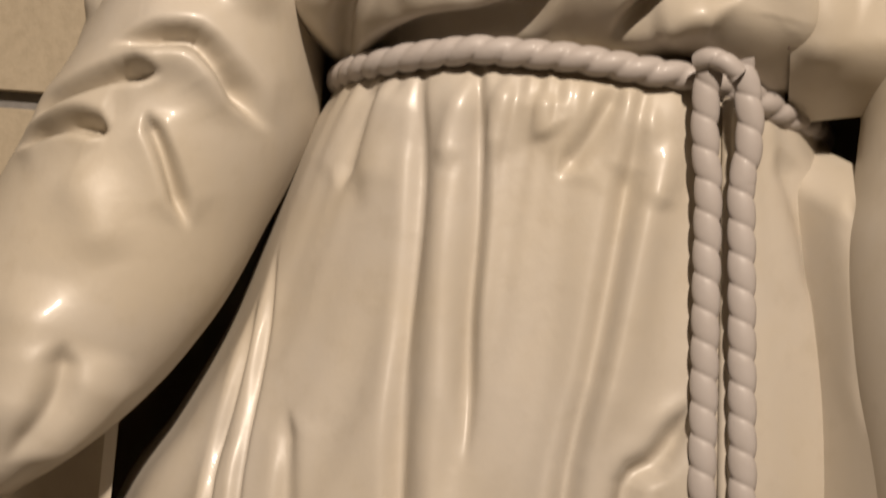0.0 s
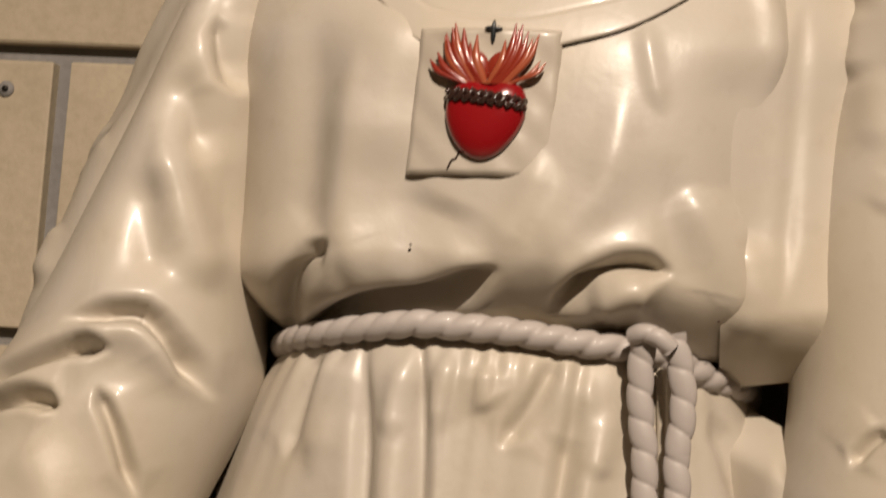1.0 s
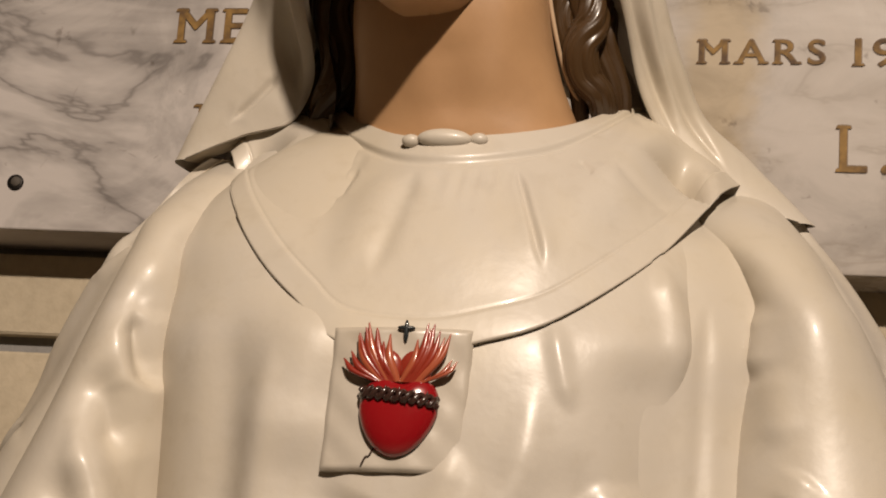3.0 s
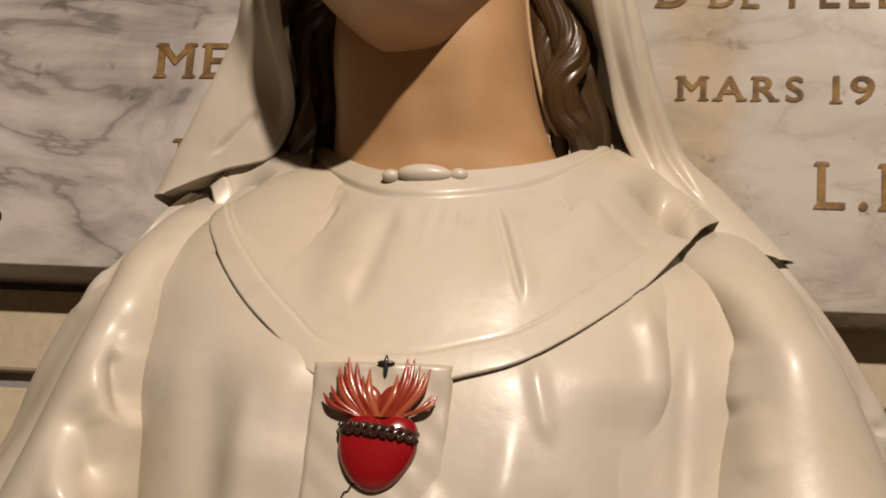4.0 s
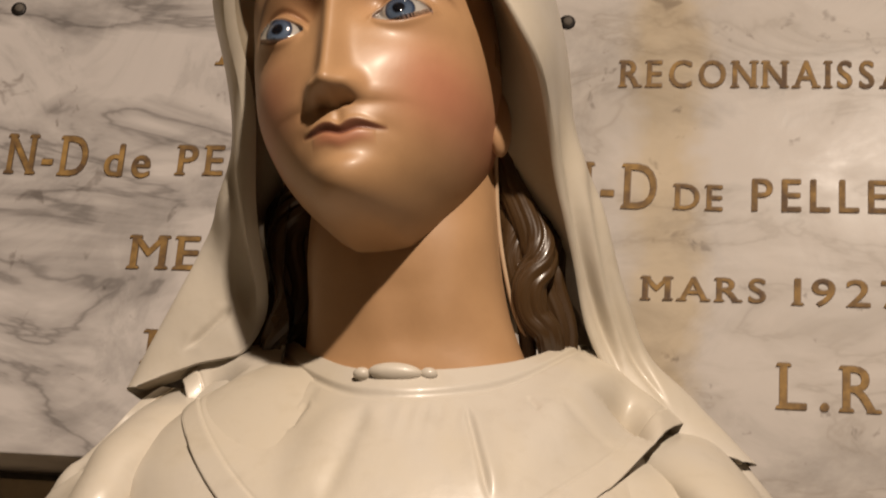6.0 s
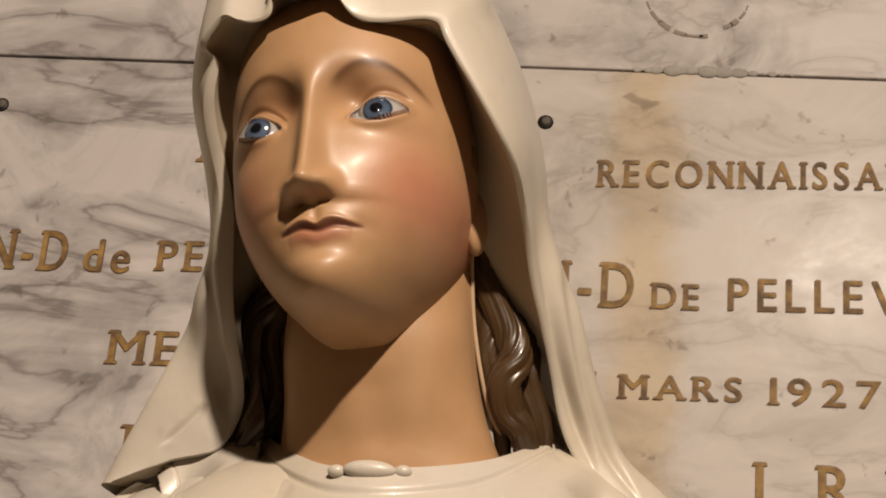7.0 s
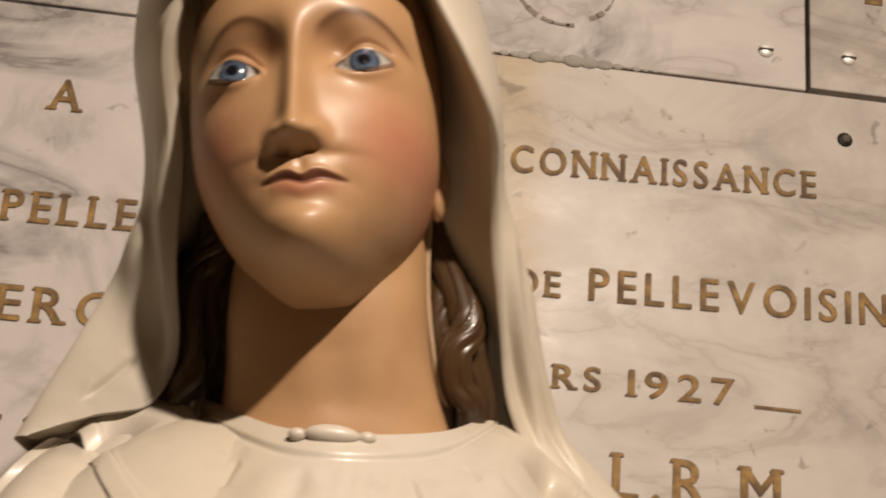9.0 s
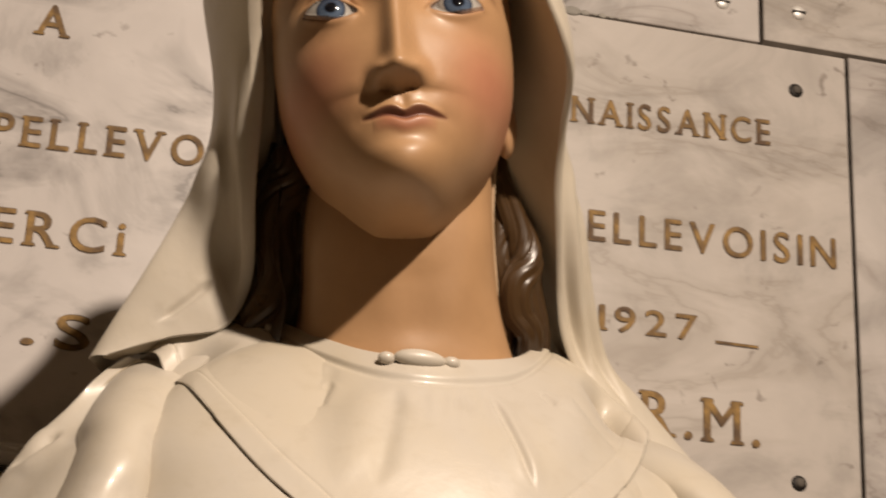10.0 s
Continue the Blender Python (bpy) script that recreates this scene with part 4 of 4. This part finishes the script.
EYES = []
for e in (-1, 1):
    ex, ez = e * 0.0298, 0.0005
    out += 0.0050 * blob(e * 0.0094, -0.0388, 0.0030, 0.0036) - 0.0045 * blob(e * 0.0054, -0.0446, 0.0024, 0.0013) - 0.0006 * blob(e * 0.0150, -0.0410, 0.0030, 0.0060)
    out -= 0.0115 * blob(e * 0.0165, 0.0085, 0.0072, 0.0085) + 0.0042 * blob(e * 0.034, 0.0110, 0.0115, 0.0062) + 0.0020 * blob(e * 0.0300, -0.0100, 0.0130, 0.0055)
    out += 0.0008 * blob(e * 0.030, 0.0280, 0.0180, 0.0080)
    out += 0.0046 * blob(ex, 0.0005, 0.0118, 0.0085)
    tilt = 0.15 * (X - ex) * e
    bow = np.clip(1 - (np.abs(X - ex) / 0.0130) ** 2.0, -1, 1)
    arch = (Z - ez) - 0.0063 * bow - tilt
    low = (Z - ez) + 0.0054 * bow - tilt
    near = np.abs(X - ex) < 0.0130
    opening = near * (1 - ease(arch, -0.0008, 0.0002)) * ease(low, -0.0002, 0.0008)
    lid = np.exp(-0.5 * ((arch - 0.0022) / 0.0017) ** 2) * ease(0.0165 - np.abs(X - ex), 0, 0.006)
    under = np.exp(-0.5 * ((low + 0.0014) / 0.0013) ** 2) * ease(0.0160 - np.abs(X - ex), 0, 0.006)
    out += 0.0030 * lid + 0.0009 * under - 0.0018 * opening
    out -= 0.0016 * np.exp(-0.5 * ((arch - 0.0064) / 0.0012) ** 2) * ease(0.0155 - np.abs(X - ex), 0, 0.006)
    out += 0.0024 * blob(e * 0.040, -0.024, 0.0180, 0.0140)
    tint(0.62 * blob(e * 0.044, -0.036, 0.0140, 0.0150), (0.47, 0.170, 0.110))
    line = 0.0268 - 0.0112 * ((np.abs(X) - 0.027) / 0.0195) ** 2
    brow = np.exp(-0.5 * ((Z - line) / np.where(Z > line, 0.0013, 0.0026 - 0.03 * np.clip(np.abs(X) - 0.02, 0, 0.04))) ** 2) * ease(np.abs(X), 0.006, 0.013) * (1 - ease(np.abs(X), 0.044, 0.053)) * (X * e > 0)
    tint(0.95 * brow, (0.085, 0.036, 0.012))
    # brown shading put into the colour of the hollow under the brow
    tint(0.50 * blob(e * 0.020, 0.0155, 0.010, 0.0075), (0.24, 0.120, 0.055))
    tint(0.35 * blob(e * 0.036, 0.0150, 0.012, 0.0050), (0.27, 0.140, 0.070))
    tint(0.95 * np.exp(-0.5 * ((arch + 0.0002) / 0.0010) ** 2) * near, (0.060, 0.026, 0.015))
    tint(0.40 * np.exp(-0.5 * ((low + 0.0002) / 0.0006) ** 2) * near, (0.26, 0.11, 0.07))
    # shade of the lid crease, tinted in
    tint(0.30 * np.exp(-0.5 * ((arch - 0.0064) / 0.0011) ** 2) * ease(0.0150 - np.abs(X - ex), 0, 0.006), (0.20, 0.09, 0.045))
    d = np.hypot(X - ex - 0.0004, Z - ez + 0.0002) * 0.94
    tint(opening, (0.36, 0.34, 0.31))
    tint(0.6 * opening * ease(np.abs(X - ex), 0.008, 0.0130), (0.20, 0.12, 0.09))
    tint(opening * (1 - ease(d, 0.0062, 0.0068)), (0.018, 0.028, 0.055))
    tint(0.85 * opening * (1 - ease(d, 0.0050, 0.0062)) * ease(-(Z - ez), -0.0055, 0.003), (0.075, 0.108, 0.165))
    tint(0.5 * opening * (1 - ease(d, 0.0048, 0.0058)) * ease(d, 0.0028, 0.0040) * (0.5 + 0.5 * np.sin(31 * np.arctan2(Z - ez, X - ex))), (0.12, 0.155, 0.21))
    tint(opening * (1 - ease(d, 0.0024, 0.0031)), (0.005, 0.005, 0.007))
    # shade under the upper lid, tinted onto the eyeball
    tint(0.5 * opening * np.exp(-np.clip(-arch, 0, 1) / 0.0012), (0.03, 0.02, 0.02))
    EYES.append(opening)
# mouth
MX = 0.0018
lu = (X - MX) / 0.0200
lipw = np.clip(1 - np.abs(lu) ** 2.2, 0, 1)
seam = -0.0582 - 0.0009 * np.exp(-(lu / 0.22) ** 2) + 0.0009 * np.exp(-((np.abs(lu) - 0.42) / 0.25) ** 2) + 0.0009 * lu ** 2
crest = seam + (0.0038 - 0.0010 * np.exp(-(lu / 0.13) ** 2)) * lipw ** 0.9
up = ease(crest - Z, -0.0004, 0.0006) * ease(Z - seam, -0.0003, 0.0003) * (lipw > 0)
out += 0.0010 * blob(MX, -0.0530, 0.0125, 0.0040)
out += 0.0012 * np.exp(-0.5 * ((Z - crest) / 0.0012) ** 2) * lipw ** 0.7
out -= 0.0017 * np.exp(-0.5 * ((Z - seam) / 0.0010) ** 2) * lipw ** 0.5
lower_lip = np.exp(-0.5 * np.abs((Z - seam + 0.0036) / 0.0025) ** 2.4) * np.clip(1 - ((X - MX) / 0.0150) ** 2, 0, 1) ** 0.7
out += 0.0014 * lower_lip
out -= 0.0012 * blob(MX - 0.0005, -0.0515, 0.0018, 0.0032) + 0.0010 * blob(MX, -0.0690, 0.0105, 0.0030) + 0.0008 * (blob(MX - 0.0205, -0.0575, 0.003, 0.003) + blob(MX + 0.0205, -0.0575, 0.003, 0.003))
out += 0.0034 * blob(0.004, -0.0795, 0.0140, 0.0075)
# upper lip tint darkened for the shade of its downward tilt
tint(0.92 * up, (0.17, 0.062, 0.034))
tint(0.80 * np.clip(1.3 * lower_lip, 0, 1), (0.36, 0.140, 0.078))
tint(0.92 * np.exp(-0.5 * ((Z - seam) / 0.0009) ** 2) * lipw ** 0.5, (0.12, 0.036, 0.022))
Y = Y - out * front
turn = np.array((Matrix.Rotation(radians(-12.5), 3, "Z") @ Matrix.Rotation(radians(-6.5), 3, "Y") @ Matrix.Rotation(radians(1), 3, "X")))
HEAD_AT = np.array((-0.0208, -0.0045, 1.7525))
g = np.stack([X, Y, Z], -1) @ turn.T + HEAD_AT
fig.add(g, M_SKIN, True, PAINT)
for e, opening in zip((-1, 1), EYES):
    ex = e * 0.0298
    i, j = np.where(opening > 0.5)
    sub = np.s_[i.min() - 1:i.max() + 2, j.min() - 1:j.max() + 2]
    d = np.hypot(X[sub] - ex, Z[sub])
    globe = Y[sub].min() + 0.0004 + 0.0125 - np.sqrt(np.clip(0.0125 ** 2 - d ** 2, 1e-8, None))
    k = ease(opening[sub], 0.0, 0.35)
    shell = np.stack([X[sub], Y[sub] + 0.0010 - 0.0016 * k + k * np.clip(globe - Y[sub], -0.004, 0), Z[sub]], -1)
    fig.add(shell @ turn.T + HEAD_AT, M_EYE, False, PAINT[sub])

# ears half hidden, neck
ball((0.0390, 0.004, 1.7330), (0.006, 0.011, 0.018), M_SKIN, 20, (0.43, 0.25, 0.130), turn)
NECKS = ((1.735, -0.004, 0.030, 0.042, 0.042), (1.70, -0.006, 0.033, 0.0460, 0.042), (1.67, -0.005, 0.036, 0.0480, 0.042), (1.645, -0.001, 0.043, 0.0500, 0.041), (1.625, 0.003, 0.049, 0.0545, 0.040), (1.610, 0.006, 0.052, 0.059, 0.040), (1.590, 0.010, 0.054, 0.070, 0.037))
z = np.linspace(1.59, 1.735, 120)[:, None]
cx, cy, a, b = np.moveaxis(through_keys(NECKS[::-1], z), -1, 0)
sx, sy = ring(turn_angles(180), 1.0, 1.0, 2.1)
g = np.stack([cx + a * sx, cy + b * sy, z + 0 * sx], -1)
g = press(g, ((9, -0.9, (-0.003, 1.655), (0.000, 1.632), (0.002, 1.608)), (9, 1.0, (-0.024, 1.665), (-0.015, 1.640), (-0.009, 1.612)), (9, 1.1, (0.036, 1.70), (0.024, 1.655), (0.012, 1.610))), True)
fig.add(g, M_SKIN, True, (0.405, 0.238, 0.120))


# hair: heavy wavy locks inside the veil
def lock(keys, r, seed, wave=0.005, strands=7):
    """A wavy lock cut into strands that wind slowly round it."""
    p = spline(keys, 110)
    k = np.linspace(0, 1, 110)
    q = np.random.RandomState(seed).uniform(0, 6.28, 4)
    p[:, 0] += wave * np.sin(13 * k + q[0])
    p[:, 1] += wave * 0.6 * np.sin(11 * k + q[1])
    t = np.gradient(p, axis=0)
    t /= np.linalg.norm(t, axis=1, keepdims=True)
    side = np.cross(t, (0, 1.0, 0))
    side /= np.linalg.norm(side, axis=1, keepdims=True)
    fwd = np.cross(side, t)
    an = np.linspace(0, 2 * np.pi, 120, endpoint=False)
    w = r * (0.60 + 0.40 * np.sin(np.pi * np.clip(k * 0.9 + 0.05, 0, 1)))[:, None]
    wind = 3.5 * k[:, None] + 0.5 * np.sin(9 * k[:, None] + q[3])
    w = w * (0.84 + 0.20 * np.abs(np.sin(0.5 * strands * (an + wind) + q[2])) ** 0.6 + 0.018 * np.sin(17 * (an + wind)) + 0.008 * np.sin(29 * (an + wind) + q[1]))
    fig.add(p[:, None] + w[..., None] * (np.cos(an)[None, :, None] * side[:, None] + 0.8 * np.sin(an)[None, :, None] * fwd[:, None]), M_HAIR, True)


lock(((0.0385, 0.022, 1.7380), (0.0432, 0.027, 1.7159), (0.0505, 0.032, 1.7005), (0.0581, 0.036, 1.6858), (0.0615, 0.037, 1.6740), (0.0580, 0.038, 1.6610), (0.0605, 0.042, 1.6480), (0.0673, 0.046, 1.6390), (0.0704, 0.060, 1.6250)), 0.0088, 1, 0.0006, 5)
lock(((0.0400, 0.036, 1.7400), (0.0500, 0.044, 1.7114), (0.0610, 0.050, 1.6831), (0.0680, 0.056, 1.6550), (0.0730, 0.068, 1.6250)), 0.0120, 2, 0.002)
lock(((0.0380, 0.030, 1.7350), (0.0440, 0.034, 1.7000), (0.0480, 0.038, 1.6800), (0.0520, 0.044, 1.6600), (0.0600, 0.060, 1.6250)), 0.0055, 3, 0.001, 3)
lock(((-0.064, 0.040, 1.7200), (-0.062, 0.048, 1.690), (-0.062, 0.058, 1.650), (-0.068, 0.072, 1.615)), 0.013, 4, 0.003)
lock(((-0.052, 0.048, 1.7300), (-0.048, 0.050, 1.700), (-0.046, 0.054, 1.660), (-0.050, 0.066, 1.610)), 0.014, 5, 0.003)
lock(((-0.066, 0.060, 1.7300), (-0.066, 0.064, 1.690), (-0.070, 0.074, 1.615)), 0.014, 6, 0.003)
z = np.linspace(1.60, 1.80, 60)[:, None]
sx, sy = ring(np.linspace(radians(75), radians(285), 80), 1.0, 1.0)
g = np.stack([-0.012 + (0.054 + 0.003 * np.sin(30 * z)) * sx, 0.05 + 0.055 * sy + 0 * z, z + 0 * sx], -1)
fig.add(ripple(g, 0.002, reach=(60, 200), seed=4), M_HAIR)

# bare edge of plaster between the neck and the hair
p = spline(((0.0378, 0.0120, 1.7264), (0.0388, 0.0200, 1.7101), (0.0408, 0.0280, 1.6893), (0.0455, 0.0360, 1.6657), (0.0513, 0.0460, 1.6475), (0.0588, 0.0540, 1.6360)), 60)
an = np.linspace(0, 2 * np.pi, 10, endpoint=False)
fig.add(p[:, None] + 0.0011 * np.stack([np.cos(an), np.sin(an), 0 * an], -1)[None], M_SKIN, True, (0.50, 0.36, 0.23))

# veil: front edge, outer turn and back, from one shoulder over the head to the other
VEIL_EDGE = ((-0.1400, 0.0690, 1.6097), (-0.1135, 0.0655, 1.6208), (-0.0870, 0.0610, 1.6285), (-0.0810, 0.0540, 1.6500), (-0.0838, 0.0300, 1.6856), (-0.0895, 0.0120, 1.7250), (-0.0931, -0.0060, 1.7565), (-0.0972, -0.0260, 1.7806), (-0.0943, -0.0380, 1.7963),
             (-0.0960, -0.0480, 1.8016), (-0.0888, -0.0560, 1.8067), (-0.0768, -0.0610, 1.8064), (-0.0654, -0.0640, 1.8076), (-0.0617, -0.0680, 1.8164), (-0.0469, -0.0760, 1.8168), (-0.0334, -0.0757, 1.8169), (-0.0166, -0.0705, 1.8057), (0.0163, -0.0700, 1.8068), (0.0302, -0.0665, 1.7915),
             (0.0536, -0.0500, 1.7531), (0.0657, -0.0140, 1.7264), (0.0725, 0.0200, 1.6997), (0.0823, 0.0440, 1.6677), (0.0952, 0.0580, 1.6335), (0.1142, 0.0620, 1.6085), (0.1369, 0.0660, 1.5946), (0.1639, 0.0695, 1.5875))
# where the lining meets the brow, the temples and the hair
VEIL_ROOT = ((-0.136, 0.084, 1.612), (-0.110, 0.080, 1.622), (-0.095, 0.088, 1.632), (-0.092, 0.095, 1.662), (-0.086, 0.082, 1.690), (-0.072, 0.050, 1.720), (-0.076, 0.020, 1.750), (-0.078, 0.000, 1.778), (-0.080, -0.012, 1.793),
             (-0.078, -0.014, 1.8060), (-0.075, -0.018, 1.8110), (-0.070, -0.022, 1.8150), (-0.062, -0.032, 1.8200), (-0.050, -0.040, 1.8220), (-0.036, -0.045, 1.8220), (-0.020, -0.045, 1.8200), (-0.005, -0.035, 1.8180), (0.015, -0.020, 1.8120), (0.028, -0.008, 1.7950),
             (0.036, -0.004, 1.7700), (0.038, 0.004, 1.7450), (0.045, 0.035, 1.7120), (0.070, 0.080, 1.6800), (0.096, 0.076, 1.6380), (0.1165, 0.075, 1.6110), (0.1395, 0.077, 1.5965), (0.158, 0.080, 1.5870))
VEIL_TURN = ((-0.1490, 0.0815, 1.6112), (-0.1400, 0.0755, 1.6292), (-0.1275, 0.0695, 1.6535), (-0.1160, 0.0640, 1.6835), (-0.1070, 0.0630, 1.7026), (-0.1035, 0.0540, 1.7285), (-0.109, 0.046, 1.7680), (-0.114, 0.036, 1.8060), (-0.115, 0.028, 1.8450),
             (-0.104, 0.008, 1.8600), (-0.088, -0.004, 1.8740), (-0.076, -0.008, 1.8820), (-0.064, -0.008, 1.8900), (-0.052, 0.004, 1.8980), (-0.028, 0.008, 1.8980), (-0.006, 0.010, 1.8950), (0.018, 0.014, 1.8860), (0.038, 0.018, 1.8640), (0.056, 0.024, 1.8270),
             (0.0675, 0.028, 1.7860), (0.0753, 0.036, 1.7499), (0.0857, 0.046, 1.7101), (0.0987, 0.058, 1.6719), (0.1172, 0.072, 1.6407), (0.1388, 0.078, 1.6194), (0.1559, 0.080, 1.6042), (0.1728, 0.082, 1.5893))
VEIL_BACK = ((-0.120, 0.130, 1.60), (-0.110, 0.135, 1.63), (-0.100, 0.135, 1.66), (-0.095, 0.130, 1.69), (-0.092, 0.128, 1.71), (-0.092, 0.125, 1.74), (-0.094, 0.120, 1.78), (-0.096, 0.115, 1.81), (-0.090, 0.110, 1.84),
             (-0.085, 0.105, 1.855),             (-0.080, 0.100, 1.87), (-0.068, 0.095, 1.89), (-0.055, 0.090, 1.905), (-0.040, 0.090, 1.912), (-0.022, 0.090, 1.912), (-0.004, 0.092, 1.905), (0.014, 0.095, 1.89), (0.03, 0.10, 1.865), (0.046, 0.105, 1.83),
             (0.056, 0.11, 1.79), (0.062, 0.118, 1.75), (0.070, 0.122, 1.71), (0.082, 0.125, 1.67), (0.098, 0.128, 1.64), (0.115, 0.13, 1.62), (0.13, 0.13, 1.605), (0.14, 0.13, 1.595))
nu = 460
e, t, b = spline(VEIL_EDGE, nu), spline(VEIL_TURN, nu), spline(VEIL_BACK, nu)
wavy = np.linspace(0, 1, nu)[:, None]
e = e + 0.0016 * np.sin(wavy * np.array((70.0, 58.0, 64.0)) + np.array((0.0, 1.0, 2.0))) * ease(wavy, 0.05, 0.15) * ease(1 - wavy, 0.05, 0.15)
t = t + 0.0018 * np.sin(wavy * np.array((61.0, 49.0, 55.0)) + np.array((1.0, 2.0, 0.5))) * ease(wavy, 0.05, 0.15) * ease(1 - wavy, 0.05, 0.15)
mid = np.array((-0.01, 0.16, 1.72))
rear = b * 0.35 + mid * 0.65
v = np.linspace(0, 1, 70)[:, None, None]
v1 = v[v[:, 0, 0] < 2]
near = e + (t - e) * (np.sin(v1 * np.pi / 2) ** 1.1)
near[..., 1] = (e[:, 1] + (t[:, 1] - e[:, 1]) * (1 - np.cos(v1[..., 0] * np.pi / 2)) ** 0.8)
far = t + (b - t) * v1
far2 = b + (rear - b) * v1[::2]
g = np.concatenate([near, far[1:], far2[1:]])
VEIL_FOLDS = (
    (5, 4.0, (0.078, 1.790), (0.083, 1.72), (0.096, 1.665), (0.125, 1.615)),
    (5, -4.0, (0.066, 1.775), (0.074, 1.72), (0.086, 1.668), (0.106, 1.620)),
    (4, -3.0, (0.078, 1.740), (0.088, 1.690), (0.104, 1.645), (0.130, 1.608)),
    (7, -4.5, (-0.103, 1.765), (-0.099, 1.715), (-0.090, 1.672), (-0.082, 1.640)),
    (5, -4.0, (0.020, 1.900), (0.014, 1.865), (0.016, 1.835)),
    (6, 4.0, (0.034, 1.890), (0.030, 1.850), (0.040, 1.815)),
    (5, -4.0, (-0.072, 1.900), (-0.076, 1.868), (-0.072, 1.840)),
    (6, 4.0, (-0.090, 1.880), (-0.094, 1.850), (-0.090, 1.832)),
    (3, -2.0, (-0.118, 1.628), (-0.104, 1.640), (-0.092, 1.652)),
)
g = press(ripple(g, 0.0009, seed=11), VEIL_FOLDS)
fig.add(g, M_ROBE)
root = spline(VEIL_ROOT, nu)
run = np.linspace(0, 1, nu)[:, None]
thick = (0.0026 + 0.0034 * (1 - ease(run, 0.22, 0.34)) * ease(run, 0.08, 0.14)) * ease(run, 0.0, 0.05) * ease(1 - run, 0.0, 0.05) + 0.0006
inward = root - t
inward /= np.linalg.norm(inward, axis=1, keepdims=True)
rim = np.stack([-0.012 - g[0, :, 0], 0 * g[0, :, 0] + 0.012, np.clip(1.775 - g[0, :, 2], -1, 0)], -1)
lip = g[0] + thick * rim / np.linalg.norm(rim, axis=1, keepdims=True)
k = np.linspace(0, 1, 40)[:, None, None]
inner = lip + (root - lip) * k - 0.004 * np.sin(np.pi * k) * inward
fig.add(ripple(inner, 0.0004, seed=12), M_LINING)
fig.add(np.stack([g[0], (g[0] + lip) / 2 - (0, 0.0014, 0), lip]), M_ROBE)

# small chips in the paint
for x, z in ((-0.032, 1.4125), (0.100, 1.4215), (0.0935, 1.3905)):
    ball((x, float(torso_front(np.array(x), np.array(z))) - 0.0010, z), (0.0006, 0.0010, 0.0005), M_THORN, 8)

statue = tagged(fig.build("statue"), "painted plaster statue in glossy cream robes with red heart badge", "statue")

plinth = slab("plinth", (-0.36, -0.30, 0.0), (0.36, 0.40, 0.31), M_STONE, 0.006)
tagged(plinth, "plain cream stone plinth under the statue", "plinth")
